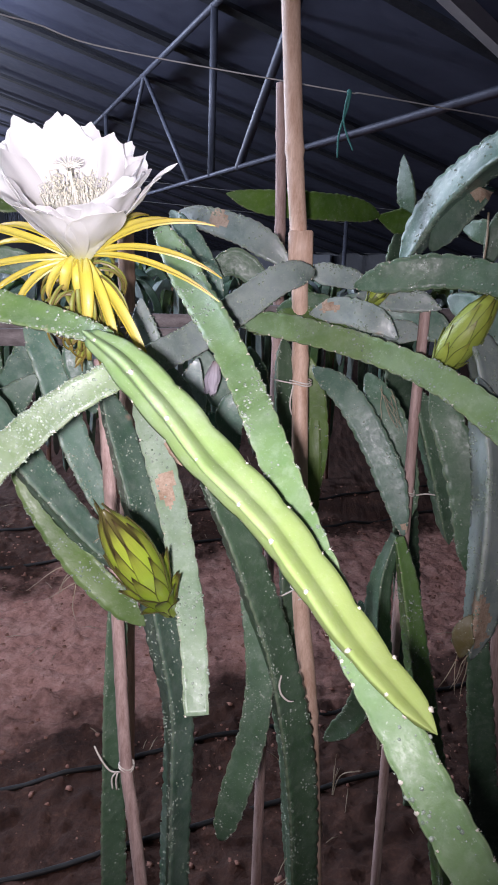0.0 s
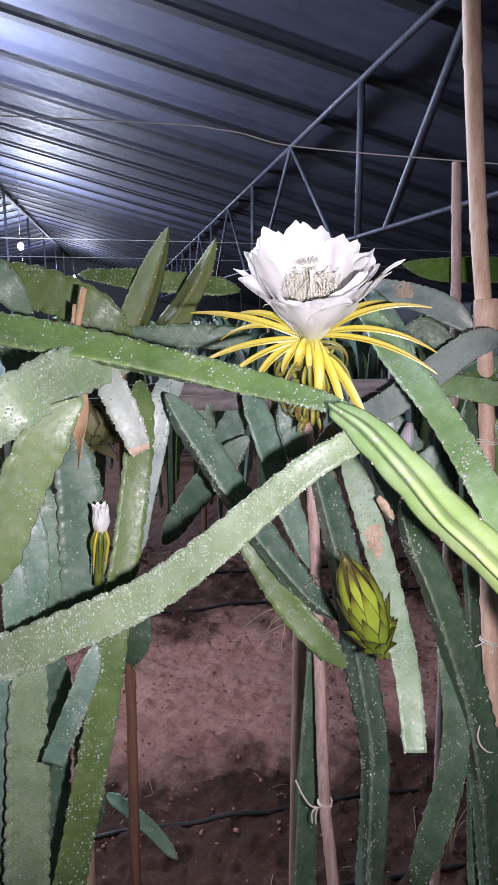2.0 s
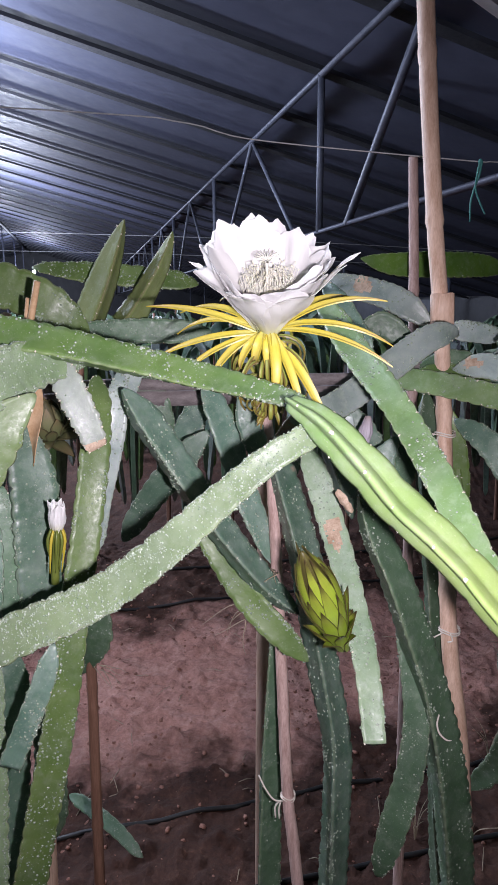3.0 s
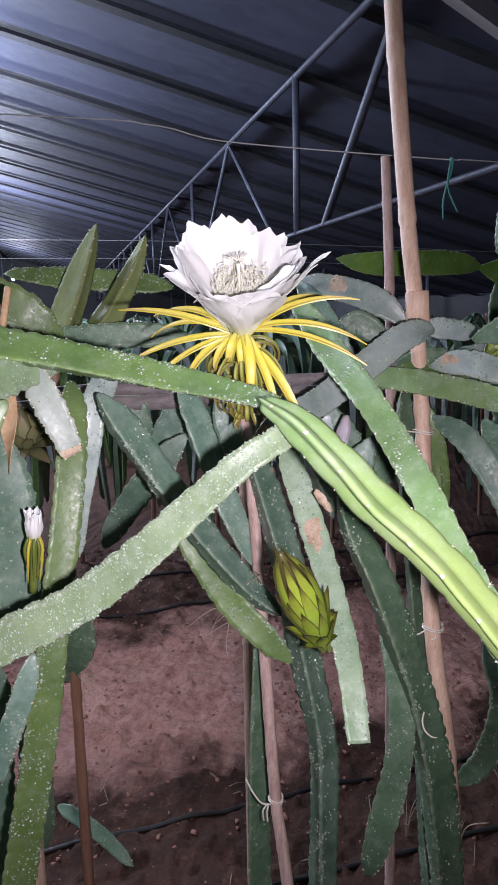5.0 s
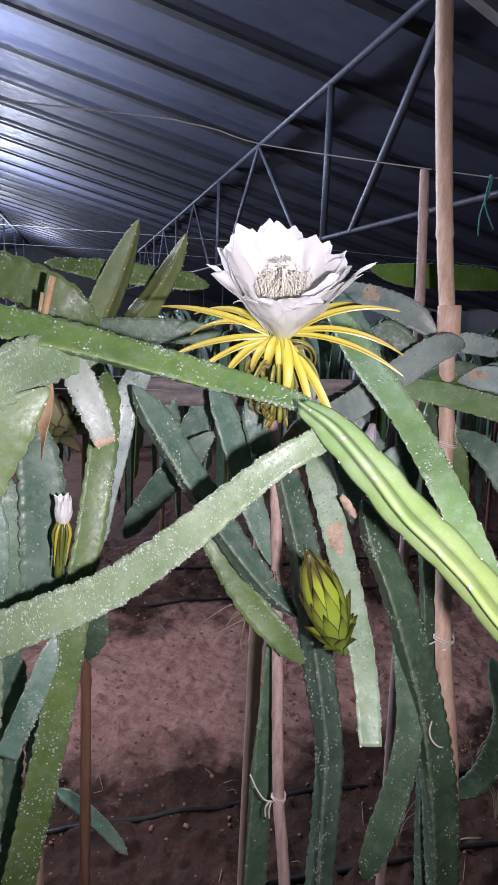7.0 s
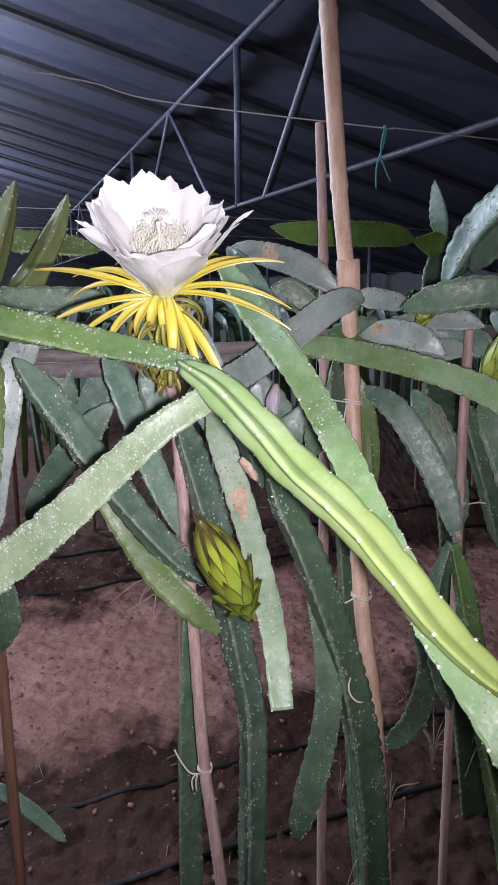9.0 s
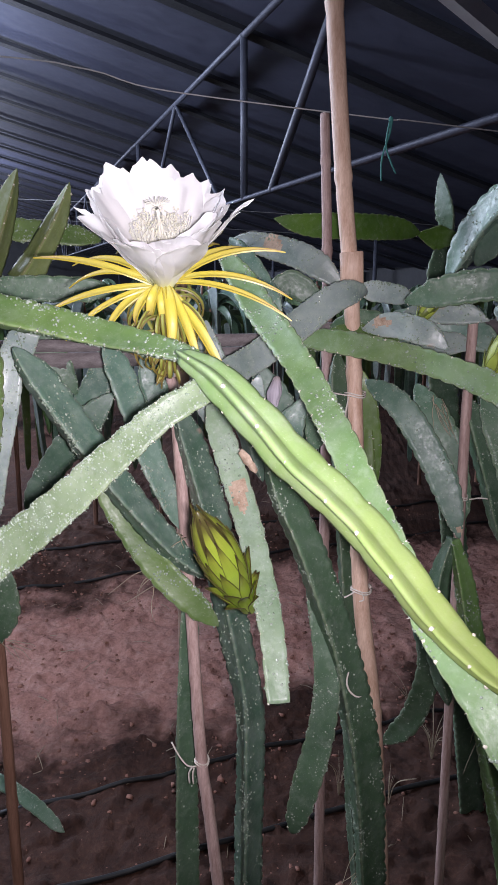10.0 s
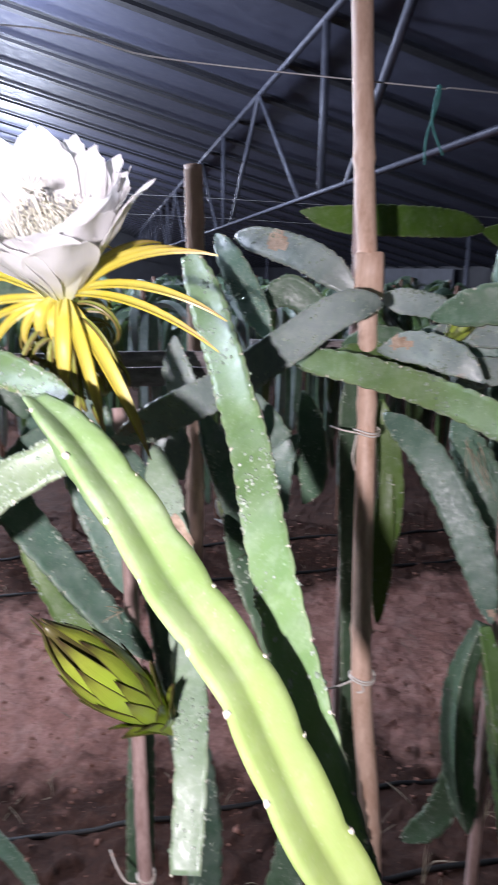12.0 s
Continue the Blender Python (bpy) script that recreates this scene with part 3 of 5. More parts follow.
def bar(name, a, b, r, sides=6):
    bm = bmesh.new()
    tube(bm, [a, b], r, sides)
    under(link(name, bm, STEEL), truss)


TOP, LOW, BAY = 3.16, 2.10, 4.1
bar("top_boom", house(-8.6, 0, TOP), house(33.6, 0, TOP), 0.026)
bar("bottom_boom", house(-8.6, 0, LOW), house(33.6, 0, LOW), 0.018)
for k in range(-2, 9):
    bar("post", house(k * BAY, 0, LOW), house(k * BAY, 0, TOP), 0.027)
    if k < 8:
        for f in (-1.5, 1.5):
            head, foot = (k + 0.5) * BAY, (k + 0.5) * BAY + f
            if k == -1 and f > 0:
                head = -1.72
            bar("diagonal", house(head, 0, TOP), house(foot, 0, LOW), 0.026 if k == -1 else 0.020)
# far second truss and posts that carry the roof
for p in (RIDGE, 3.4):
    for k in range(-1, 8):
        bm = bmesh.new()
        tube(bm, [house(k * BAY, p, -0.05), house(k * BAY, p, roof_z(p) - 0.04)], 0.03, 8)
        link("roof_post", bm, STEEL, None, "slim grey steel roof post", "post", "roof posts", "structure")
bm = bmesh.new()
tube(bm, [house(-8.6, RIDGE, roof_z(RIDGE) - 0.06), house(33.6, RIDGE, roof_z(RIDGE) - 0.06)], 0.05, 6)
link("ridge_beam", bm, RAFTER, None, "grey steel ridge beam", "beam", kind="structure")
bm = bmesh.new()
beam(bm, house(-1.64, 0.05, roof_z(0.05) - 0.03), house(0.12, 5.7, roof_z(5.7) - 0.03), 0.07, 0.10)
link("roof_tie", bm, STEEL_PALE, None, "pale galvanised tie bar under the roof", "beam", kind="structure", smooth=False)
# a paler panel of the far side wall
bm = bmesh.new()
beam(bm, house(9.0, 5.8, 0.85), house(15.0, 5.8, 0.85), 0.04, 1.6)
link("wall_panel", bm, WALL_PALE, None, "pale grey panel on the far side wall", "panel", kind="structure", smooth=False)

# bulb bodies; the first belongs to the added fill out of view
for u, p, z, watts in BULBS_AND_FILL:
    bulb = empty("hanging_bulb", house(u, p, z), "bare white light bulb hanging on a cord; the nearest is added as fill", "lamp", "hanging bulbs")
    bm = bmesh.new()
    blob(bm, house(u, p, z), (0.06, 0.06, 0.075), 2)
    under(link("glass_bulb", bm, BULB), bulb)
    bm = bmesh.new()
    tube(bm, [house(u, p, z + 0.035), house(u, p, z + 0.11)], 0.018, 10)
    under(link("socket", bm, SOCKET), bulb)
    bm = bmesh.new()
    tube(bm, [house(u, p, z + 0.11), house(u, p, roof_z(p) + 0.05)], 0.004, 5)
    under(link("cord", bm, SOCKET), bulb)


# ---------------------------------------------------------------- the row: poles, rail, wires
def pole(points, radii, material, label, nodes=(), name="bamboo_pole", flare=1.16):
    """A cane through the points with swollen nodes at given heights."""
    line, at = spline(np.column_stack([np.array(points, float), np.array(radii, float)]), 0.012)
    rad = line[:, 3].copy()
    for z in nodes:
        k = np.exp(-((line[:, 2] - z) / 0.007) ** 2)
        dip = np.exp(-((line[:, 2] - z + 0.016) / 0.008) ** 2)
        rad *= 1 + (flare - 1) * k - 0.05 * dip
    for i in range(len(rad)):
        rad[i] *= 1 + 0.025 * noise.noise(Vector((line[i, 2] * 9, line[i, 0] * 30, 1)))
    bm = bmesh.new()
    tube(bm, line[:, :3], rad, 14)
    return link(name, bm, material, None, label, "pole", "bamboo poles")


big = pole([(-0.030, 1.245, 2.55), (-0.007, 1.20, 2.114), (0.020, 1.13, 1.75), (0.036, 1.092, 1.585), (0.047, 1.055, 1.417), (0.066, 0.955, 1.043), (0.098, 0.895, 0.767), (0.150, 0.74, -0.05)],
           [0.0155, 0.0160, 0.0148, 0.0142, 0.0135, 0.0140, 0.0145, 0.016], BAMBOO, "tall peach-coloured bamboo pole with swollen nodes", (2.36, 2.02, 1.735, 1.40, 1.10, 0.83, 0.5, 0.25))
bm = bmesh.new()
# a sawn sleeve of cane, squarish and set off to one side
for q in [Vector((0.0385, 1.092, 1.606)), Vector((0.0405, 1.085, 1.542))]:
    ring = []
    for k in range(16):
        a = k * math.pi / 8
        r = 0.0205 / max(abs(math.cos(a)), abs(math.sin(a))) ** 0.55 * (1 + 0.05 * noise.noise(Vector((k * 1.3, q.z * 40, 2))))
        ring.append(bm.verts.new(q + Vector((r * math.cos(a), r * math.sin(a), 0.004 * noise.noise(Vector((k * 0.9, q.z * 9, 5)))))))
    if q.z < 1.58:
        for k in range(16):
            bm.faces.new((top[k], top[(k + 1) % 16], ring[(k + 1) % 16], ring[k]))
        bm.faces.new(ring)
    else:
        bm.faces.new(ring[::-1])
    top = ring
bmesh.ops.recalc_face_normals(bm, faces=bm.faces)
bmesh.ops.bevel(bm, geom=[e for e in bm.edges if abs(e.verts[0].co.z - e.verts[1].co.z) < 0.02], offset=0.002, segments=2, affect="EDGES")
under(link("node_collar", bm, BAMBOO, label="rough thick bamboo joint"), big)
pole([(-0.234, 0.853, 1.42), (-0.224, 0.84, 1.336), (-0.205, 0.81, 1.08), (-0.187, 0.779, 0.823), (-0.168, 0.765, 0.672), (-0.085, 0.70, -0.05)],
     [0.0085, 0.0088, 0.0092, 0.0095, 0.0098, 0.0105], BAMBOO_PINK, "thin pinkish weathered bamboo pole tied with twine", (1.29, 1.12, 0.955, 0.90, 0.74, 0.45, 0.2), flare=1.1)
pole([(-0.010, 1.403, 1.893), (0.002, 1.38, 1.607), (0.009, 1.33, 1.215), (0.02, 1.2, -0.05)], [0.010, 0.011, 0.0115, 0.012], BAMBOO_PINK, "slender bamboo pole behind the row", (1.80, 1.62, 1.4, 1.0, 0.6))
pole([(-0.585, 0.95, 1.5), (-0.593, 0.95, 0.901), (-0.601, 0.95, 0.432), (-0.61, 0.95, -0.05)], [0.0095, 0.0100, 0.0110, 0.0115], BAMBOO_RED, "reddish brown bamboo pole standing in the soil", (1.2, 0.86, 0.55, 0.3))
pole([(0.245, 1.06, 1.50), (0.243, 1.05, 1.327), (0.246, 1.05, 1.171), (0.264, 1.02, -0.05)], [0.0085, 0.009, 0.009, 0.009], BAMBOO_PINK, "thin weathered bamboo pole standing in the soil", (1.40, 1.2, 0.9, 0.5))
pole([(-0.366, 1.574, 1.793), (-0.360, 1.565, 1.64), (-0.352, 1.54, 1.3), (-0.345, 1.44, -0.05)], [0.0195, 0.020, 0.0195, 0.0195], BAMBOO, "short bamboo pole with a sawn top", (1.68, 1.5, 1.1, 0.7))
pole([(0.365, 1.0, 1.50), (0.378, 1.0, 1.416), (0.422, 1.0, 0.899), (0.47, 1.0, -0.05)], [0.014, 0.0145, 0.015, 0.015], BAMBOO_PINK, "pinkish bamboo pole standing in the soil", (1.45, 1.25, 1.05, 0.8, 0.5))
pole([(-0.672, 0.9, 0.70), (-0.683, 0.9, 0.585), (-0.70, 0.9, -0.05)], [0.017, 0.018, 0.018], BAMBOO, "short bamboo stake standing in the soil", (0.62, 0.3))
pole([(0.121, 1.0, 0.52), (0.119, 1.0, 0.468), (0.118, 1.0, 0.359), (0.115, 1.0, -0.05)], [0.019, 0.020, 0.021, 0.022], BAMBOO, "frayed bamboo stake standing in the soil", (0.44, 0.2))
# broken cane ends over the rail
for a, b, r in (((-0.548, 0.72, 1.555), (-0.528, 0.715, 1.622), 0.0052), ((-0.556, 0.725, 1.56), (-0.548, 0.722, 1.60), 0.003), ((-0.585, 0.72, 1.555), (-0.578, 0.715, 1.578), 0.008)):
    bm = bmesh.new()
    tube(bm, [Vector(a) - Vector((0.01, 0, 0.14)), a, b], [r * 1.1, r, r * 0.9], 7)
    link("cane_stub", bm, TAN, None, "split tan cane end in the trellis", "cane", "cane ends")

# weathered timber rail under the canopy, two boards
rail = empty("trellis_rail", (-0.476, 0.9, 1.44), "weathered grey timber rail of the trellis", "rail")
for off, dz, w in ((0.0, 0.0, 0.020), (0.012, -0.026, 0.026)):
    bm = bmesh.new()
    a, b = Vector((-0.80, 0.80 + off, 1.455 + dz)), Vector((-0.10, 1.06 + off, 1.460 + dz))
    beam(bm, a, b, 0.014, w)
    bmesh.ops.subdivide_edges(bm, edges=[e for e in bm.edges if e.calc_length() > 0.3], cuts=24)
    for v in bm.verts:
        v.co += Vector((0, noise.noise(v.co * 14) * 0.002, noise.noise(v.co * 11 + Vector((5, 0, 0))) * 0.0025))
    under(link("board", bm, PLANK), rail)
bm = bmesh.new()
a, b = Vector((-0.12, 1.06, 1.47)), Vector((0.75, 1.36, 1.47))
beam(bm, a, b, 0.02, 0.03)
under(link("board", bm, PLANK), rail)


def wire(points, r, name, label, material, sag_step=0.03):
    bm = bmesh.new()
    tube(bm, points, r, 5, sag_step)
    return link(name, bm, material, None, label, "wire")


wire([(-2.6, 0.9, 2.10), (-0.773, 1.2, 1.977), (-0.474, 1.25, 1.949), (-0.325, 1.28, 1.915), (0.119, 1.338, 1.866), (0.212, 1.36, 1.861), (1.3, 1.75, 1.80)], 0.0015, "support_wire", "twisted steel wire strung over the row", WIRE)
wire([house(2.4, -6, 2.30), house(2.4, 0, 2.26), house(2.4, 5.5, 2.05)], 0.004, "support_wire", "thin steel wire across the house", WIRE, 0.3)
wire([house(5.5, -6, 2.35), house(5.5, 0, 2.30), house(5.5, 5.5, 2.1)], 0.005, "support_wire", "thin steel wire across the house", WIRE, 0.3)

# green cord knotted to the wire
cord = empty("green_cord", (0.119, 1.338, 1.866), "teal green cord knotted on the wire", "cord")
for pts in ([(0.119, 1.3355, 1.8665), (0.114, 1.335, 1.845), (0.112, 1.335, 1.816), (0.121, 1.334, 1.79), (0.133, 1.333, 1.765)],
            [(0.121, 1.3355, 1.8655), (0.118, 1.336, 1.84), (0.109, 1.336, 1.812), (0.104, 1.336, 1.785), (0.105, 1.336, 1.752)]):
    bm = bmesh.new()
    tube(bm, pts, [0.0028, 0.002, 0.0018, 0.0019, 0.0016], 6, 0.006)
    under(link("tail", bm, CORD), cord)
bm = bmesh.new()
blob(bm, (0.119, 1.337, 1.866), (0.005, 0.005, 0.006), 2, 0.1)
under(link("knot", bm, CORD), cord)


def twine_tie(centre, r, tails, label="white twine tied round a pole"):
    """A loop of twine round a pole with loose tails."""
    c = Vector(centre)
    tie = empty("twine_tie", c, label, "twine", "twine ties")
    bm = bmesh.new()
    for h in (0, 0.004):
        tube(bm, [c + Vector((r * math.cos(a), r * math.sin(a), h + 0.002 * math.sin(2 * a))) for a in np.linspace(0, 2 * math.pi, 22)], 0.0014, 5)
    under(link("loop", bm, TWINE), tie)
    for tail in tails:
        bm = bmesh.new()
        tube(bm, [c + Vector(q) for q in tail], 0.0014, 5, 0.004)
        under(link("tail", bm, TWINE), tie)


twine_tie((-0.187, 0.781, 0.815), 0.0112, ([(-0.006, -0.014, 0.002), (-0.02, -0.018, 0.006), (-0.035, -0.012, 0.02), (-0.047, -0.004, 0.036)], [(-0.010, -0.015, 0.0), (-0.012, -0.017, -0.012), (-0.011, -0.017, -0.028)], [(-0.012, -0.015, 0.002), (-0.018, -0.018, -0.008), (-0.017, -0.018, -0.026)]))
twine_tie((0.067, 0.953, 1.04), 0.0172, ([(-0.012, -0.014, 0.002), (-0.03, -0.02, -0.006), (-0.055, -0.03, -0.010)], [(0.0, -0.019, 0.004), (0.004, -0.02, -0.008), (-0.004, -0.02, -0.012)]))
twine_tie((0.050, 1.04, 1.365), 0.0178, ([(-0.014, -0.013, 0.002), (-0.03, -0.012, 0.004), (-0.05, 0.0, 0.006)], [(-0.012, -0.016, 0.0), (-0.016, -0.018, -0.03), (-0.012, -0.018, -0.05)]))
twine_tie((0.246, 1.05, 1.18), 0.0102, ([(0.012, -0.008, 0), (0.03, -0.01, 0.004), (0.05, -0.01, 0.002)], [(-0.012, -0.008, 0), (-0.025, -0.01, 0.002)]))


# ---------------------------------------------------------------- the flower
def petal_grid(base, out, up, profile, width, cup, seed, lap=0.0, ns=17, nv=17, side_bend=0.0, point=0.07, jag=0.03):
    """Grid of a petal: profile gives (outward, upward) along its midline; a broad blade with a short point, torn edge and edges cupped inward."""
    side = up.cross(out).normalized()
    pr, _ = spline([(r, h, 0.0) for r, h in profile], 0.0005)
    last = len(pr) - 1
    grid = []
    for i in range(ns):
        s = i / (ns - 1)
        row = []
        for j in range(nv):
            v = 2 * j / (nv - 1) - 1
            reach = 0.94 - 0.20 * abs(v) ** 2.6 + point * math.exp(-(v / 0.16) ** 2) + jag * noise.noise(Vector((v * 5.5, seed, 0.3))) * (0.4 + abs(v))
            along = s * min(reach, 1.0)
            w = width * (0.26 + 0.74 * math.sin(math.pi / 2 * min(along / 0.66, 1.0)))
            a, b = min(int(along * last), last), min(int(along * last) + 1, last)
            f = along * last - a
            r, h = pr[a][0] * (1 - f) + pr[b][0] * f, pr[a][1] * (1 - f) + pr[b][1] * f
            fold = 0.005 * along * noise.noise(Vector((along * 3, v * 1.8, seed))) + 0.0016 * along * math.sin(5.5 * v + seed)
            row.append(base + out * (r - cup * v * v * w * 0.5 + lap * v + fold) + up * h + side * (v * w / 2 + side_bend * along * along))
        grid.append(row)
    return grid


def build_flower(base, axis):
    axis = Vector(axis).normalized()
    e1 = Vector((1, 0, 0))
    e1 = (e1 - axis * e1.dot(axis)).normalized()
    e2 = axis.cross(e1)
    rng = random.Random(4)
    flower = empty("flower", base, "wide open white dragon fruit flower with yellow outer sepals", "flower")
    base = Vector(base)

    def way(deg):
        return e1 * math.cos(radians(deg)) + e2 * math.sin(radians(deg))
    # white petals in three overlapping whorls of a funnel
    for whorl, (count, width, reach, height, start) in enumerate(((9, 0.056, 0.076, 0.101, 12), (9, 0.061, 0.074, 0.110, 30), (8, 0.058, 0.067, 0.115, 8))):
        for k in range(count):
            deg = start + 360 * k / count + rng.uniform(-8, 8)
            f, g = rng.uniform(0.94, 1.06), rng.uniform(0.93, 1.05)
            if whorl and 215 < deg % 360 < 325:
                f, g = f * 0.97, g * 0.86
            bend = rng.uniform(-0.007, 0.007)
            flare = rng.uniform(-0.003, 0.010) if whorl else rng.uniform(0.002, 0.012)
            inner = 0.012 - 0.0025 * whorl
            pr = [(inner, 0.0), (reach * 0.34, height * 0.25 * g), (reach * 0.62 * f, height * 0.52 * g), (reach * 0.84 * f, height * 0.78 * g), (reach * f + flare, height * g)]
            bm = bmesh.new()
            sheet(bm, petal_grid(base, way(deg), axis, pr, width * rng.uniform(0.88, 1.1), 0.22, deg * 0.37 + whorl, 0.0035, side_bend=bend, point=rng.uniform(0.03, 0.06), jag=0.05), 0.0003)
            under(link("petal", bm, PETAL), flower)
    # narrow loose petals that lean out
    for deg, pr, w in ((-6, [(0.012, 0.0), (0.036, 0.034), (0.066, 0.070), (0.084, 0.098), (0.104, 0.115)], 0.017), (-15, [(0.012, 0.0), (0.034, 0.032), (0.060, 0.064), (0.076, 0.089), (0.092, 0.106)], 0.012),
                       (186, [(0.012, 0.0), (0.036, 0.032), (0.066, 0.066), (0.080, 0.084), (0.090, 0.090)], 0.022)):
        bm = bmesh.new()
        sheet(bm, petal_grid(base, way(deg), axis, pr, w, 0.2, deg + 3.0, ns=13, nv=9), 0.0006)
        under(link("petal", bm, PETAL, label="narrow loose petal leaning outward"), flower)
    # stamens
    bm = bmesh.new()
    tips = bmesh.new()
    for k in range(220):
        deg, r0 = rng.uniform(0, 360), rng.uniform(0.004, 0.012)
        top = 0.006 + 0.029 * rng.random() ** 0.6
        h = rng.uniform(0.058, 0.080)
        d = way(deg)
        curl = rng.uniform(-0.012, 0.004)
        pts = [base + d * r0 + axis * 0.012, base + d * (0.55 * top + 0.006) + axis * h * 0.6, base + d * top + axis * h, base + d * (top + curl) + axis * (h + 0.004)]
        tube(bm, pts, [0.0005, 0.0004, 0.0004, 0.0004], 4)
        blob(tips, pts[-1], (0.0010, 0.0010, 0.0015), 1, 0.2, rng)
    st = under(link("stamen_ring", bm, STAMEN, label="dense ring of thin cream stamens", kind="stuff"), flower)
    part("pollen", tips, ANTHER, st, "pale yellow anthers", "stuff")
    bm = bmesh.new()
    tube(bm, [base, base + axis * 0.06, base + axis * 0.094 - e2 * 0.008], [0.0022, 0.0020, 0.0018], 8, 0.01)
    for k in range(16):
        d = way(k * 22.5)
        tip = base + axis * 0.094 - e2 * 0.008
        tube(bm, [tip, tip + axis * 0.006 + d * 0.006, tip + axis * 0.008 + d * 0.014], [0.0008, 0.0007, 0.0005], 5)
    under(link("pistil", bm, STAMEN, label="cream pistil with a fringed tip"), flower)

    # yellow sepals, curving out and drooping
    def strap(name, start, d, first, droop, length, width, material, sway):
        side = axis.cross(d).normalized()
        grid, q, ang = [], Vector(start), radians(first)
        n = 13
        for i in range(n):
            s = i / (n - 1)
            w = width * (0.55 + 0.45 * math.sin(math.pi * min(s * 1.1 + 0.12, 1.0))) * (1 if s < 0.72 else max(1 - ((s - 0.72) / 0.28) ** 1.7, 0.04))
            nrm = axis * math.cos(ang) - d * math.sin(ang)
            row = []
            for j in range(5):
                v = j / 2 - 1
                row.append(q + side * (v * w / 2 + sway * s * s) + nrm * (0.22 * w * (v * v)))
            grid.append(row)
            q = q + (d * math.cos(ang) + axis * math.sin(ang)) * (length / (n - 1))
            ang += radians(droop) / (n - 1)
        bm = bmesh.new()
        sheet(bm, grid, 0.0016)
        under(link(name, bm, material), flower)
    # reach of the sepals: turn, first rise, droop, length
    upper = [(178, 22, -34, 0.150), (168, 12, -60, 0.130), (194, 3, -42, 0.145), (206, -4, -52, 0.128), (217, -4, -80, 0.100), (236, 4, -130, 0.066),
             (258, 14, -185, 0.056), (276, 12, -175, 0.062), (292, -2, -110, 0.098), (305, -16, -56, 0.135), (318, -18, -44, 0.152),
             (344, 18, -44, 0.150), (354, 26, -54, 0.142), (10, 46, -48, 0.140), (30, 34, -60, 0.12), (60, 24, -60, 0.12),
             (95, 14, -60, 0.12), (130, 16, -60, 0.13), (152, 20, -60, 0.13)]
    for deg, rise, droop, length in upper:
        d = way(deg)
        strap("sepal", base + d * 0.010 - axis * rng.uniform(-0.002, 0.008), d, rise, droop + rng.uniform(-6, 6), length * rng.uniform(0.95, 1.05), rng.uniform(0.0095, 0.0138), SEPAL, rng.uniform(-0.018, 0.018))
    # the tube below with green bracts curling away
    foot = base - axis * 0.085 + Vector((0.006, -0.012, -0.006))
    bm = bmesh.new()
    tube(bm, [base + axis * 0.012, base - axis * 0.02, base - axis * 0.05, foot], [0.0125, 0.0135, 0.0150, 0.0175], 14, 0.008)
    under(link("flower_tube", bm, BUDPALE, label="green scaly flower tube"), flower)
    for k in range(60):
        s = 0.10 + 0.80 * k / 46
        deg = k * 137.5
        d = way(deg)
        at_ = base.lerp(foot, s) + d * 0.013
        strap("bract", at_, d, rng.uniform(-15, 35) - 15 * s, rng.uniform(-270, -130), (0.105 - 0.055 * s) * rng.uniform(0.8, 1.2), rng.uniform(0.004, 0.0065), BRACT, rng.uniform(-0.008, 0.008))
    for k in range(11):
        d = way(rng.uniform(190, 350))
        strap("bract", foot - axis * rng.uniform(-0.01, 0.03) + d * 0.008, d, rng.uniform(-80, -40), rng.uniform(-30, 30), rng.uniform(0.022, 0.036), rng.uniform(0.005, 0.008), BRACT, rng.uniform(-0.006, 0.006))
    return flower


build_flower((-0.202, 0.670, 1.560), (0.085, -0.520, 0.850))


def build_bud(tip, base, radius, name_label, bracts, material, seed, belly=0.55, spread=0.25):
    """A closed bud: an egg with overlapping pointed scales, from its base to its tip."""
    tip, base = Vector(tip), Vector(base)
    axis = (tip - base).normalized()
    length = (tip - base).length
    e1 = axis.orthogonal().normalized()
    e2 = axis.cross(e1)
    rng = random.Random(seed)
    bud = empty("flower_bud", base, name_label, "flower bud", "flower buds")

    def girth(s):
        return radius * (max(math.sin(math.pi * min(max(s, 0.0), 1.0) ** (math.log(0.5) / math.log(belly))), 0.0) ** 0.8 * 0.9 + 0.30 * (1 - s) ** 2)
    bm = bmesh.new()
    ss = np.linspace(0, 1, 18)
    tube(bm, [base + axis * (length * s) for s in ss], [max(girth(s) * 0.9, 0.002) for s in ss], 14)
    under(link("core", bm, material), bud)
    for k in range(bracts):
        f = k / bracts
        deg = k * 137.5 + rng.uniform(-8, 8)
        d = e1 * math.cos(radians(deg)) + e2 * math.sin(radians(deg))
        side = axis.cross(d).normalized()
        s0 = 0.0 + 0.42 * f
        ln = (0.24 + 0.44 * f) * rng.uniform(0.9, 1.12)
        w = radius * (0.62 + 0.16 * f) * rng.uniform(0.85, 1.1)
        grid = []
        for i in range(9):
            s = i / 8
            t = s0 + ln * s
            lift = 0.0015 + spread * radius * (s ** 2.5) * (1.15 - f) * (2.2 if f < 0.3 else 1.0)
            ww = w * (0.75 + 0.25 * math.sin(math.pi * s)) * (1 if s < 0.45 else max(1 - ((s - 0.45) / 0.55) ** 1.5, 0.03))
            row = []
            for j in range(5):
                v = j / 2 - 1
                ang = v * ww / 2 / max(girth(t), radius * 0.35)
                r = girth(t) + lift
                row.append(base + axis * (length * t) + (d * math.cos(ang) + side * math.sin(ang)) * r)
            grid.append(row)
        bm = bmesh.new()
        sheet(bm, grid, 0.0012)
        under(link("scale", bm, material), bud)
    return bud


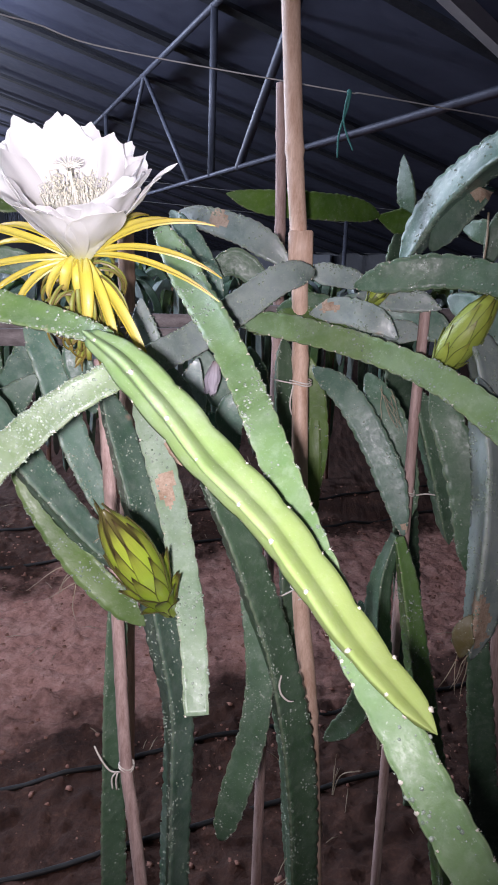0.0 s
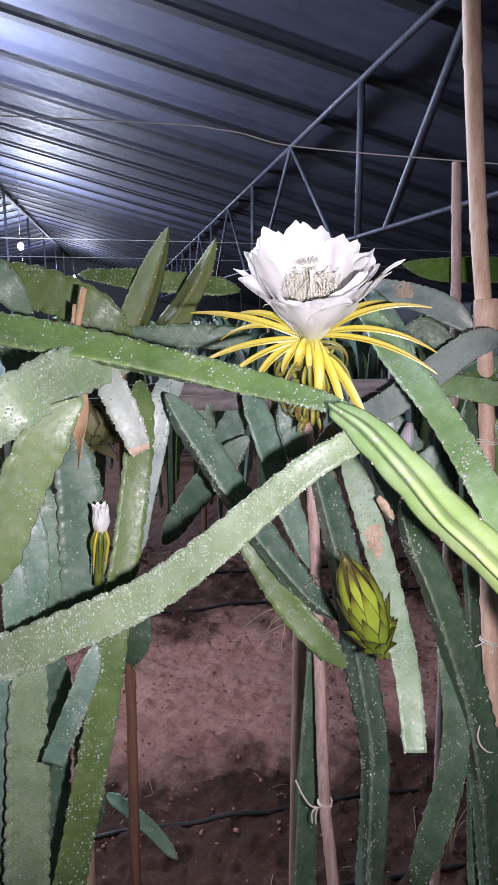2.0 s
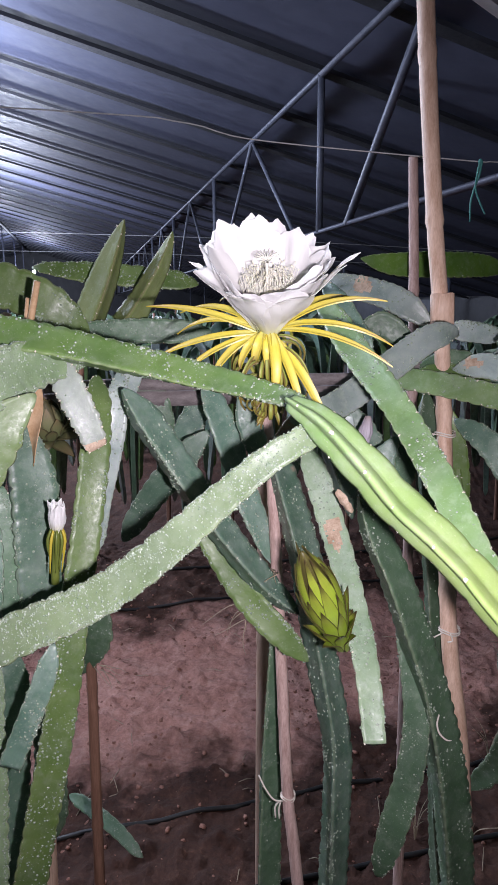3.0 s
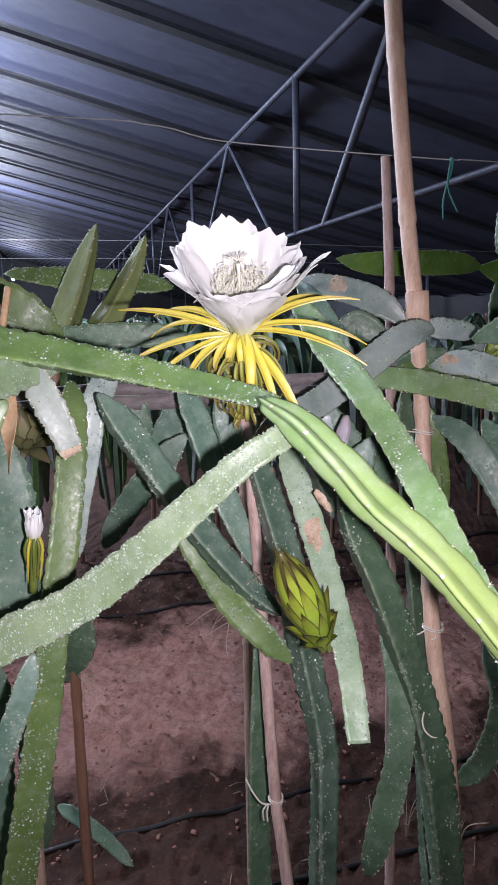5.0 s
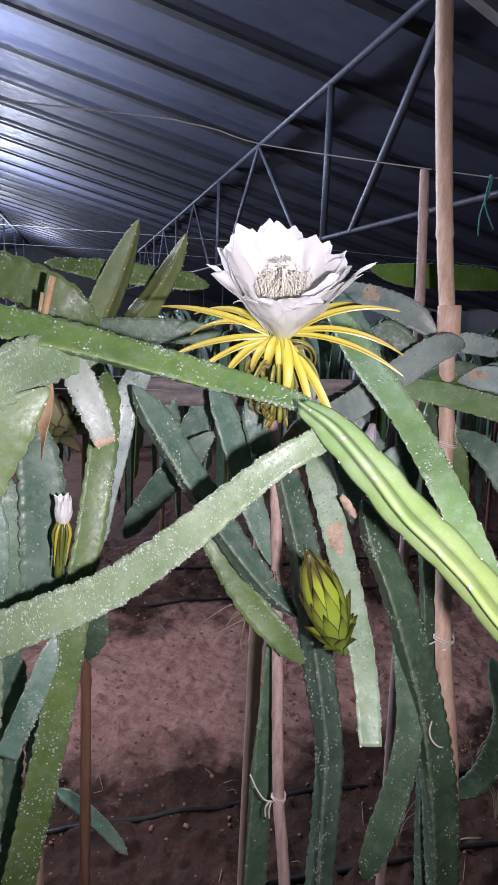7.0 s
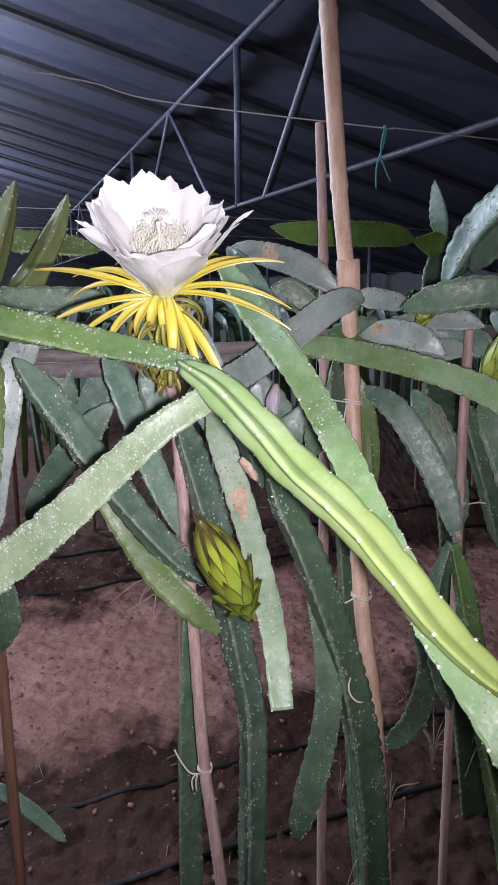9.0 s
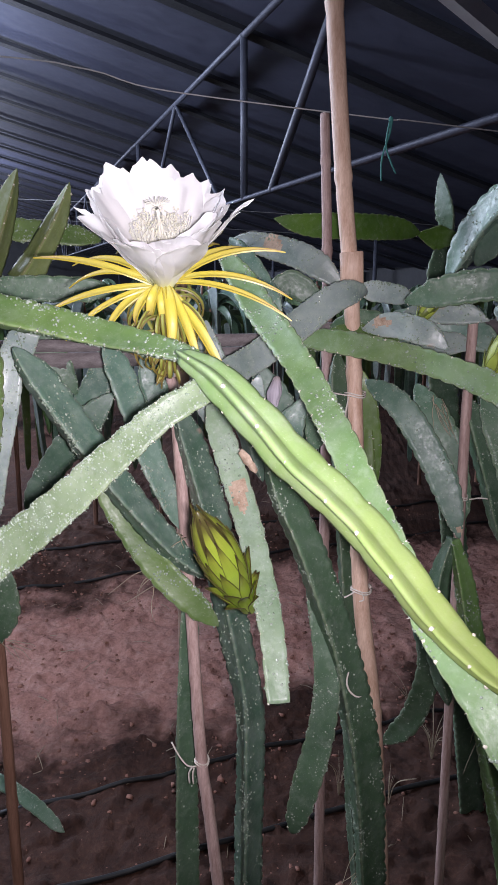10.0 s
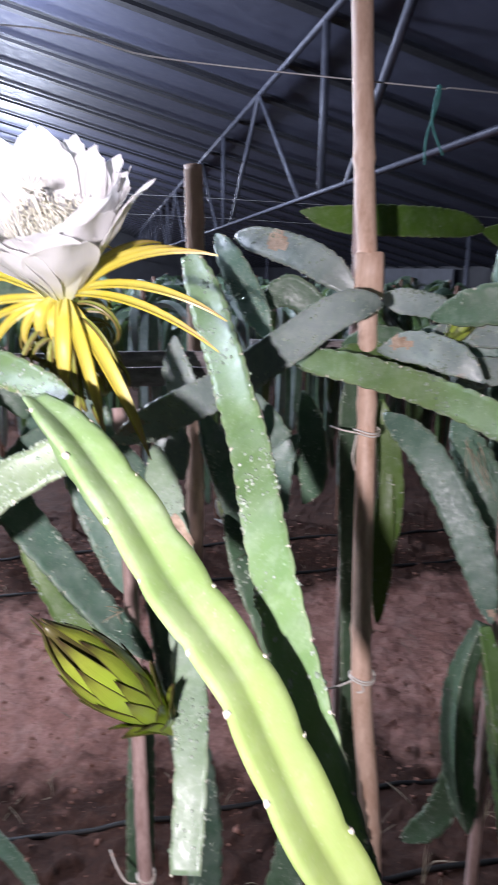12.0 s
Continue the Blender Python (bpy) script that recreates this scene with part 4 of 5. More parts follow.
build_bud((-0.1378, 0.4985, 1.339), (-0.0985, 0.6435, 1.157), 0.0218, "hanging closed yellow-green bud with dark-edged scales", 44, BUDLEAF, 1, 0.60, 0.28)
build_bud((0.324, 0.95, 1.532), (0.252, 0.975, 1.400), 0.026, "slender pale green bud above the canopy", 26, BUDPALE, 2, 0.5, 0.1)
build_bud((0.184, 1.02, 1.545), (0.148, 1.02, 1.497), 0.012, "small green bud on a stem edge", 10, BUDPALE, 3, 0.45, 0.2)
build_bud((-0.275, 1.494, 1.105), (-0.262, 1.50, 1.015), 0.022, "small whitish flower bud deep inside the row", 12, PETAL, 8, 0.65, 0.3)


def build_white_bud(top, low):
    """A half-open whitish bud: a few petals wrapped round each other over thin hanging sepals."""
    top, low = Vector(top), Vector(low)
    axis = (top - low).normalized()
    tall = (top - low).length
    e1 = axis.orthogonal().normalized()
    e2 = axis.cross(e1)
    bud = empty("flower_bud", low, "small half-open whitish bud with yellow-green sepals", "flower bud", "flower buds")
    rng = random.Random(5)
    for k in range(7):
        d = e1 * math.cos(k * 0.9) + e2 * math.sin(k * 0.9)
        pr = [(0.005, 0.0), (0.0092, tall * 0.25), (0.0102, tall * 0.55), (0.009, tall * 0.8), (0.008 + 0.004 * (k % 2), tall * rng.uniform(0.95, 1.08))]
        bm = bmesh.new()
        sheet(bm, petal_grid(low, d, axis, pr, 0.0125, 0.35, k * 2.3, 0.0012, ns=11, nv=9, point=0.10), 0.0006)
        under(link("petal", bm, PETAL), bud)
    for k in range(10):
        d = e1 * math.cos(k * 0.63) + e2 * math.sin(k * 0.63)
        p = low + d * 0.007
        bm = bmesh.new()
        tube(bm, [p + axis * 0.006, p + d * 0.005 - axis * 0.012, p + d * rng.uniform(-0.002, 0.006) - axis * rng.uniform(0.035, 0.062)], [0.0016, 0.0022, 0.0006], 6, 0.006)
        under(link("sepal", bm, SEPAL if k % 3 == 0 else BUDPALE, label="thin yellow-green sepal"), bud)
    bm = bmesh.new()
    tube(bm, [low + axis * 0.004, low - axis * 0.03, low - axis * 0.075], [0.006, 0.005, 0.006], 10, 0.01)
    under(link("flower_tube", bm, BUDPALE), bud)


build_white_bud((-0.4775, 0.634, 1.334), (-0.4825, 0.636, 1.292))
build_bud((-0.574, 0.80, 1.443), (-0.586, 0.83, 1.375), 0.026, "withered curled flower remains", 34, WITHERED, 6, 0.5, 1.0)

# wilted flower deep in the row
wilt = empty("wilted_flower", (-0.0805, 0.93, 1.385), "shrivelled pale lilac flower hanging inside the row", "flower")
rng = random.Random(21)
for k in range(9):
    a = k * 0.72
    d = Vector((math.cos(a), math.sin(a), 0))
    pr = [(0.004, 0.0), (0.008, -0.012), (0.011, -0.026), (0.008, -0.038), (0.004 + rng.uniform(0, 0.008), -0.048 - rng.uniform(0, 0.008))]
    bm = bmesh.new()
    sheet(bm, petal_grid(Vector((-0.0805, 0.93, 1.412)), d, Vector((0.15, 0, 0.99)), pr, 0.014, 0.5, k * 1.7, 0.001, ns=11, nv=9), 0.0006)
    under(link("petal", bm, LILAC), wilt)
# tan scrap of dry skin on a stem's edge
scrap = bmesh.new()
grid = []
for i in range(9):
    s = i / 8
    w = 0.0062 * math.sin(math.pi * (0.12 + 0.8 * s)) * (1 + 0.4 * noise.noise(Vector((s * 7, 3, 1))))
    c = Vector((-0.116 + 0.022 * s, 0.703 - 0.004 * s, 1.349 - 0.026 * s))
    grid.append([c + Vector((0.6 * v * w, -0.004 * (1 - v * v) + 0.003 * math.sin(6 * s + v), 0.8 * v * w)) for v in (-1, -0.5, 0, 0.5, 1)])
sheet(scrap, grid, 0.0012)
link("skin_scrap", scrap, CORK, None, "curled tan scrap of dry stem skin", "dry skin")
# a loose curl of twine on a hanging stem
bm = bmesh.new()
tube(bm, [(0.0385, 0.776, 0.992), (0.036, 0.772, 0.978), (0.040, 0.768, 0.966), (0.050, 0.766, 0.958), (0.058, 0.768, 0.957)], [0.0012, 0.0015, 0.0016, 0.0014, 0.0008], 6, 0.004)
link("twine_curl", bm, TWINE, None, "loose white curl of twine on a hanging stem", "twine")

# dry husk strip by the rail
bm = bmesh.new()
grid = []
for i in range(12):
    s = i / 11
    w = 0.018 * (0.5 + 0.5 * math.sin(math.pi * (0.15 + 0.8 * s))) * (1 - 0.75 * s)
    c = Vector((-0.540 + 0.009 * s, 0.70 - 0.02 * s, 1.474 - 0.100 * s))
    grid.append([c + Vector((v * w, 0.006 * math.sin(4 * s + v), 0.004 * v)) for v in (-1, -0.5, 0, 0.5, 1)])
sheet(bm, grid, 0.001)
link("dry_husk", bm, TAN, None, "curled dry tan husk hanging from the rail", "husk")

# ---------------------------------------------------------------- the plants of the row
plant_left = empty("dragon_fruit_plant", (-0.622, 0.59, 0.0), "grey-green dewy dragon fruit plant with hanging stems", "cactus plant", "plants of the row")
stem(plant_left, "dew", [(-0.635, 0.46, 1.164, 0.0586), (-0.535, 0.47, 1.19, 0.0507), (-0.439, 0.48, 1.235, 0.0462), (-0.349, 0.49, 1.283, 0.0414), (-0.277, 0.5, 1.339, 0.0376), (-0.222, 0.51, 1.389, 0.0329), (-0.175, 0.52, 1.43, 0.0287), (-0.140, 0.535, 1.451, 0.026), (-0.118, 0.552, 1.464, 0.020)], 172, (0, 0), 1)
stem(plant_left, "dew", [(-0.446, 0.72, 1.525, 0.0248), (-0.475, 0.67, 1.525, 0.048), (-0.504, 0.6, 1.513, 0.0593), (-0.518, 0.52, 1.492, 0.0598), (-0.561, 0.49, 1.459, 0.0601), (-0.619, 0.46, 1.414, 0.0587)], 178, (1, 0), 2)
stem(plant_left, "fresh", [(-0.458, 0.56, 1.489, 0.0385), (-0.494, 0.545, 1.454, 0.0546), (-0.527, 0.53, 1.392, 0.0556), (-0.555, 0.52, 1.32, 0.0544), (-0.581, 0.51, 1.247, 0.0492)], 176, (1, 1), 3)
stem(plant_left, "glauc", [(-0.568, 0.7, 1.44, 0.0389), (-0.547, 0.69, 1.358, 0.0604), (-0.537, 0.68, 1.258, 0.0657), (-0.534, 0.67, 1.165, 0.0559)], 170, (1, 3), 4)
stem(plant_left, "deep", [(-0.572, 0.66, 1.346, 0.023), (-0.568, 0.65, 1.256, 0.0342), (-0.565, 0.64, 1.165, 0.0333), (-0.569, 0.64, 1.129, 0.0161)], 180, (1, 1), 5)
stem(plant_left, "glauc", [(-0.558, 0.6, 1.337, 0.029), (-0.562, 0.59, 1.251, 0.0414), (-0.567, 0.58, 1.177, 0.0423)], 178, (1, 3), 6)
stem(plant_left, "glauc", [(-0.576, 0.57, 1.288, 0.0217), (-0.572, 0.56, 1.221, 0.0308), (-0.573, 0.56, 1.161, 0.0255)], 172, (1, 3), 7)
stem(plant_left, "dew", [(-0.592, 0.62, 1.127, 0.0434), (-0.602, 0.61, 1.015, 0.0537), (-0.607, 0.6, 0.882, 0.0605), (-0.614, 0.59, 0.735, 0.0631), (-0.622, 0.59, 0.653, 0.06), (-0.654, 0.59, 0.327, 0.06), (-0.688, 0.59, -0.026, 0.06)], 168, (1, 0), 8)
stem(plant_left, "glauc", [(-0.634, 0.6, 1.13, 0.0404), (-0.637, 0.6, 1.024, 0.049), (-0.652, 0.6, 0.892, 0.0542), (-0.675, 0.6, 0.71, 0.0597), (-0.72, 0.6, 0.355, 0.0597), (-0.768, 0.6, -0.028, 0.0597)], 170, (1, 0), 9)
stem(plant_left, "glauc", [(-0.615, 0.72, 1.068, 0.0443), (-0.627, 0.72, 0.947, 0.0523), (-0.641, 0.72, 0.788, 0.0562), (-0.659, 0.72, 0.562, 0.0625), (-0.681, 0.72, 0.281, 0.0625), (-0.706, 0.72, -0.022, 0.0625)], 170, (1, 0), 10)
stem(plant_left, "green", [(-0.477, 0.78, 1.488, 0.0355), (-0.464, 0.73, 1.397, 0.0406), (-0.465, 0.69, 1.286, 0.0401), (-0.473, 0.66, 1.192, 0.0392), (-0.48, 0.63, 1.083, 0.0402), (-0.5, 0.61, 0.959, 0.0437), (-0.528, 0.6, 0.831, 0.0454), (-0.555, 0.59, 0.689, 0.0476), (-0.607, 0.566, 0.344, 0.0476), (-0.662, 0.54, -0.028, 0.0476)], 172, (1, 0), 11)
stem(plant_left, "ash", [(-0.447, 0.8, 1.494, 0.024), (-0.454, 0.78, 1.408, 0.0366), (-0.475, 0.77, 1.31, 0.0356), (-0.495, 0.76, 1.205, 0.0333)], 180, (1, 1), 12)
stem(plant_left, "glauc", [(-0.478, 0.6, 1.151, 0.024), (-0.491, 0.585, 1.098, 0.0285), (-0.512, 0.575, 1.041, 0.0294), (-0.535, 0.567, 0.985, 0.0289)], 178, (1, 3), 13)
stem(plant_left, "torn", [(-0.492, 0.668, 1.535, 0.034), (-0.474, 0.664, 1.505, 0.037), (-0.456, 0.660, 1.471, 0.040), (-0.440, 0.660, 1.436, 0.036), (-0.431, 0.660, 1.410, 0.029), (-0.428, 0.660, 1.404, 0.024)], 186, (1, 3), 14, [((-0.424, 0.655, 1.408), (0.016, 0.010))])
stem(plant_left, "ash", [(-0.45, 0.86, 1.487, 0.0337), (-0.465, 0.86, 1.448, 0.0289), (-0.479, 0.86, 1.386, 0.0052)], 180, (3, 2), 15)
stem(plant_left, "green", [(-0.808, 0.8, 1.647, 0.0627), (-0.725, 0.82, 1.637, 0.063), (-0.643, 0.84, 1.617, 0.0655), (-0.571, 0.86, 1.582, 0.0586), (-0.53, 0.88, 1.545, 0.0391)], 180, (1, 1), 16)
stem(plant_left, "deep", [(-0.726, 0.74, 1.683, 0.0435), (-0.683, 0.76, 1.629, 0.0481), (-0.654, 0.78, 1.581, 0.0395)], 180, (1, 1), 17)
stem(plant_left, "deep", [(-0.56, 0.95, 1.049, 0.0507), (-0.58, 0.95, 0.977, 0.0625), (-0.614, 0.95, 0.889, 0.0433)], 180, (1, 1), 18)
stem(plant_left, "deep", [(-0.695, 0.95, 0.889, 0.0554), (-0.696, 0.95, 0.713, 0.0587), (-0.699, 0.95, 0.502, 0.0558)], 170, (1, 1), 19)
stem(plant_left, "deep", [(-0.80, 1.22, 0.375, 0.026), (-0.735, 1.2, 0.362, 0.032), (-0.655, 1.17, 0.338, 0.031), (-0.580, 1.14, 0.300, 0.022)], 180, (1, 1), 20)
stem(plant_left, "deep", [(-0.477, 0.95, 1.504, 0.0304), (-0.456, 0.95, 1.444, 0.0445), (-0.415, 0.95, 1.375, 0.0403)], 178, (1, 1), 21)
stem(plant_left, "deep", [(-0.763, 0.85, 1.544, 0.0421), (-0.721, 0.85, 1.506, 0.0621), (-0.657, 0.85, 1.458, 0.0504)], 178, (1, 1), 22)
plant_middle = empty("dragon_fruit_plant", (-0.113, 0.77, 0.0), "dragon fruit plant with lime green young stem", "cactus plant", "plants of the row")
stem(plant_middle, "green", [(-0.709, 0.6, 1.575, 0.0479), (-0.61, 0.61, 1.564, 0.047), (-0.489, 0.62, 1.545, 0.0442), (-0.377, 0.635, 1.521, 0.0397), (-0.262, 0.63, 1.498, 0.0338), (-0.188, 0.6, 1.487, 0.0256), (-0.147, 0.565, 1.482, 0.0182)], 24, (0, 0), 23)
stem(plant_middle, "lime", [(-0.157, 0.535, 1.491, 0.0179), (-0.124, 0.515, 1.474, 0.034), (-0.098, 0.503, 1.452, 0.0385), (-0.071, 0.492, 1.426, 0.0405), (-0.044, 0.478, 1.399, 0.0405), (-0.017, 0.460, 1.380, 0.0395), (0.013, 0.444, 1.356, 0.0385), (0.038, 0.419, 1.333, 0.0365), (0.059, 0.400, 1.312, 0.0345), (0.082, 0.388, 1.286, 0.031), (0.107, 0.360, 1.270, 0.0255), (0.122, 0.338, 1.265, 0.018), (0.131, 0.325, 1.262, 0.004)], (-4, 22), (0, 2), 24, [((-0.067, 0.46, 1.39), (0.006, 0.006))])
stem(plant_middle, "fresh", [(-0.157, 0.9, 1.595, 0.0198), (-0.13, 0.86, 1.562, 0.0352), (-0.1, 0.81, 1.524, 0.0393), (-0.065, 0.737, 1.489, 0.0370), (-0.044, 0.684, 1.466, 0.0345), (-0.021, 0.638, 1.435, 0.0330), (0.012, 0.553, 1.388, 0.0315), (0.037, 0.506, 1.342, 0.0310), (0.062, 0.460, 1.302, 0.0310), (0.084, 0.420, 1.270, 0.0310), (0.101, 0.385, 1.252, 0.0315), (0.116, 0.360, 1.234, 0.0318), (0.131, 0.340, 1.212, 0.0320), (0.150, 0.321, 1.186, 0.0325), (0.170, 0.303, 1.158, 0.0330), (0.192, 0.285, 1.124, 0.0330), (0.216, 0.268, 1.086, 0.0320)], 176, (0, 1), 25)
stem(plant_middle, "glauc", [(-0.224, 0.83, 1.384, 0.0364), (-0.199, 0.82, 1.308, 0.0446), (-0.172, 0.8, 1.227, 0.0486), (-0.154, 0.79, 1.143, 0.0481), (-0.134, 0.784, 1.038, 0.0471), (-0.113, 0.78, 0.922, 0.0434), (-0.111, 0.775, 0.81, 0.0426), (-0.113, 0.77, 0.662, 0.0441), (-0.117, 0.759, 0.331, 0.0441), (-0.122, 0.747, -0.026, 0.0441)], 10, (1, 0), 26)
stem(plant_middle, "deep", [(-0.219, 0.86, 1.065, 0.03), (-0.224, 0.86, 0.931, 0.0352), (-0.232, 0.86, 0.77, 0.0397), (-0.236, 0.86, 0.543, 0.0442), (-0.241, 0.86, 0.272, 0.0442), (-0.246, 0.86, -0.022, 0.0442)], 150, (1, 0), 27)
stem(plant_middle, "glauc", [(-0.414, 0.72, 1.476, 0.0368), (-0.379, 0.73, 1.418, 0.0443), (-0.327, 0.74, 1.335, 0.0447), (-0.281, 0.76, 1.256, 0.0429), (-0.227, 0.775, 1.181, 0.0393), (-0.173, 0.79, 1.127, 0.0193)], 14, (1, 1), 28)
stem(plant_middle, "green", [(-0.342, 0.8, 1.294, 0.0213), (-0.307, 0.79, 1.235, 0.0354), (-0.251, 0.785, 1.151, 0.0401), (-0.197, 0.78, 1.096, 0.0375), (-0.157, 0.78, 1.056, 0.019)], 185, (1, 1), 29)
stem(plant_middle, "glauc", [(-0.338, 0.9, 1.386, 0.0356), (-0.388, 0.9, 1.334, 0.0465), (-0.446, 0.9, 1.261, 0.0419), (-0.496, 0.9, 1.184, 0.0309)], 180, (1, 1), 30)
stem(plant_middle, "glauc", [(-0.387, 1.0, 1.389, 0.0561), (-0.415, 1.0, 1.335, 0.0568), (-0.443, 1.0, 1.29, 0.0423)], 180, (1, 1), 31)
stem(plant_middle, "glauc", [(-0.336, 0.86, 1.474, 0.0359), (-0.3, 0.85, 1.386, 0.0421), (-0.265, 0.84, 1.289, 0.039), (-0.216, 0.83, 1.185, 0.0296)], 160, (1, 1), 32, [((-0.277, 0.83, 1.421), (0.012, 0.02))])
stem(plant_middle, "mist", [(-0.17, 0.8, 1.392, 0.0287), (-0.142, 0.77, 1.332, 0.0351), (-0.114, 0.73, 1.264, 0.0343), (-0.088, 0.67, 1.201, 0.0317), (-0.068, 0.61, 1.141, 0.0294), (-0.057, 0.558, 1.084, 0.0251)], 175, (1, 3), 33, [((-0.115, 0.735, 1.261), (0.022, 0.048))])
stem(plant_middle, "green", [(-0.677, 0.98, 1.655, 0.016), (-0.572, 1.0, 1.641, 0.039), (-0.48, 1.02, 1.633, 0.0385), (-0.391, 1.05, 1.625, 0.0347)], 150, (1, 1), 34)
stem(plant_middle, "deep", [(-0.583, 0.9, 1.544, 0.0273), (-0.506, 0.92, 1.546, 0.036), (-0.43, 0.94, 1.546, 0.0393), (-0.345, 0.96, 1.544, 0.032)], 180, (1, 1), 35)
stem(plant_middle, "spear", [(-0.564, 0.95, 1.553, 0.0558), (-0.538, 0.955, 1.613, 0.0535), (-0.513, 0.958, 1.676, 0.0375), (-0.492, 0.96, 1.73, 0.008)], 8, (0, 1), 36)
stem(plant_middle, "spear", [(-0.496, 0.95, 1.553, 0.0585), (-0.464, 0.953, 1.602, 0.0426), (-0.431, 0.955, 1.655, 0.0327), (-0.408, 0.957, 1.708, 0.0077)], -10, (0, 1), 37)
stem(plant_middle, "glauc", [(-0.271, 0.84, 1.46, 0.0348), (-0.257, 0.84, 1.407, 0.0365), (-0.238, 0.84, 1.346, 0.0319)], 180, (1, 1), 38)
stem(plant_middle, "glauc", [(-0.35, 0.98, 1.484, 0.0302), (-0.371, 0.98, 1.423, 0.0406), (-0.414, 0.98, 1.339, 0.0477), (-0.436, 0.98, 1.284, 0.0315)], 178, (1, 1), 39)
stem(plant_middle, "ash", [(-0.196, 0.95, 1.498, 0.0229), (-0.19, 0.95, 1.451, 0.0383), (-0.165, 0.95, 1.395, 0.0346)], 178, (1, 1), 40)
stem(plant_middle, "glauc", [(-0.153, 0.92, 1.408, 0.0297), (-0.134, 0.92, 1.351, 0.0414), (-0.114, 0.92, 1.293, 0.0418), (-0.102, 0.92, 1.241, 0.0253)], 14, (1, 1), 41)
stem(plant_middle, "ash", [(-0.185, 0.9, 1.418, 0.0326), (-0.182, 0.9, 1.37, 0.0459), (-0.171, 0.9, 1.321, 0.033)], 178, (1, 1), 42)
plant_right = empty("dragon_fruit_plant", (0.086, 0.81, 0.0), "dragon fruit plant drooping round the tall bamboo pole", "cactus plant", "plants of the row")
stem(plant_right, "deep", [(-0.088, 0.8, 1.318, 0.0287), (-0.062, 0.795, 1.252, 0.0435), (-0.032, 0.79, 1.186, 0.0472), (-0.001, 0.8, 1.095, 0.0508), (0.032, 0.805, 0.985, 0.0536), (0.06, 0.81, 0.852, 0.0556), (0.076, 0.81, 0.725, 0.0555), (0.086, 0.81, 0.602, 0.0493), (0.11, 0.81, 0.301, 0.0493), (0.137, 0.81, -0.024, 0.0493)], 16, (1, 0), 43)
stem(plant_right, "deep", [(-0.022, 0.84, 1.12, 0.0239), (-0.001, 0.82, 1.038, 0.0364), (0.007, 0.8, 0.957, 0.0384), (-0.001, 0.79, 0.867, 0.0411), (-0.021, 0.78, 0.784, 0.0413), (-0.042, 0.78, 0.691, 0.028)], 175, (1, 1), 44)
stem(plant_right, "glauc", [(-0.032, 0.95, 1.379, 0.0233), (-0.058, 0.95, 1.325, 0.0408), (-0.044, 0.95, 1.271, 0.0159)], 180, (1, 1), 45)
stem(plant_right, "ash", [(-0.11, 0.95, 1.412, 0.0311), (-0.12, 0.96, 1.357, 0.0444), (-0.104, 0.97, 1.301, 0.0291)], 180, (1, 1), 46)
stem(plant_right, "deep", [(0.018, 1.1, 1.432, 0.0353), (0.022, 1.08, 1.337, 0.0404), (0.034, 1.05, 1.184, 0.0425), (0.047, 1.0, 1.027, 0.0412), (0.057, 0.98, 0.852, 0.0417), (0.073, 0.97, 0.624, 0.0462), (0.098, 0.96, 0.348, 0.0478), (0.114, 0.954, 0.174, 0.0478), (0.131, 0.947, -0.014, 0.0478)], 140, (1, 0), 47)
stem(plant_right, "ash", [(-0.212, 0.78, 1.397, 0.0263), (-0.191, 0.82, 1.405, 0.0381), (-0.153, 0.85, 1.426, 0.0414), (-0.111, 0.9, 1.446, 0.0431), (-0.05, 0.95, 1.49, 0.0463), (0.004, 0.98, 1.529, 0.0428), (0.04, 1.0, 1.542, 0.0359), (0.062, 1.02, 1.54, 0.0239)], 178, (1, 1), 48, [((0.076, 1.0, 1.529), (0.02, 0.02))])
stem(plant_right, "fresh", [(-0.066, 1.06, 1.464, 0.0283), (0.022, 1.02, 1.456, 0.0379), (0.11, 0.97, 1.444, 0.0379), (0.188, 0.9, 1.427, 0.0372), (0.248, 0.84, 1.403, 0.0396), (0.306, 0.77, 1.363, 0.0415), (0.347, 0.7, 1.323, 0.036)], 172, (1, 1), 49)
stem(plant_right, "glauc", [(0.071, 1.09, 1.384, 0.0269), (0.129, 1.05, 1.345, 0.0433), (0.176, 1.02, 1.276, 0.0456), (0.206, 1.0, 1.215, 0.0457), (0.23, 0.97, 1.134, 0.0183)], 175, (1, 1), 50, [((0.231, 0.96, 1.148), (0.012, 0.012))])
stem(plant_right, "deep", [(0.216, 0.96, 1.139, 0.0174), (0.196, 0.95, 1.055, 0.0356), (0.199, 0.93, 0.951, 0.0411), (0.222, 0.92, 0.845, 0.0268)], 120, (0, 1), 51)
stem(plant_right, "green", [(0.216, 0.95, 1.139, 0.0173), (0.238, 0.95, 1.057, 0.0331), (0.261, 0.94, 0.938, 0.0405), (0.299, 0.93, 0.763, 0.0459), (0.341, 0.92, 0.575, 0.049), (0.366, 0.92, 0.421, 0.0475), (0.398, 0.92, 0.21, 0.0475), (0.432, 0.92, -0.017, 0.0475)], 12, (0, 0), 52)
stem(plant_right, "deep", [(0.178, 1.2, 1.361, 0.0496), (0.229, 1.15, 1.265, 0.0568), (0.256, 1.13, 1.163, 0.0491), (0.259, 1.12, 1.089, 0.0249)], 180, (1, 1), 53)
stem(plant_right, "ash", [(-0.179, 1.2, 1.634, 0.0306), (-0.104, 1.16, 1.616, 0.0431), (-0.034, 1.12, 1.591, 0.0471), (0.024, 1.1, 1.549, 0.0407)], 170, (1, 1), 54, [((-0.103, 1.15, 1.618), (0.03, 0.02))])
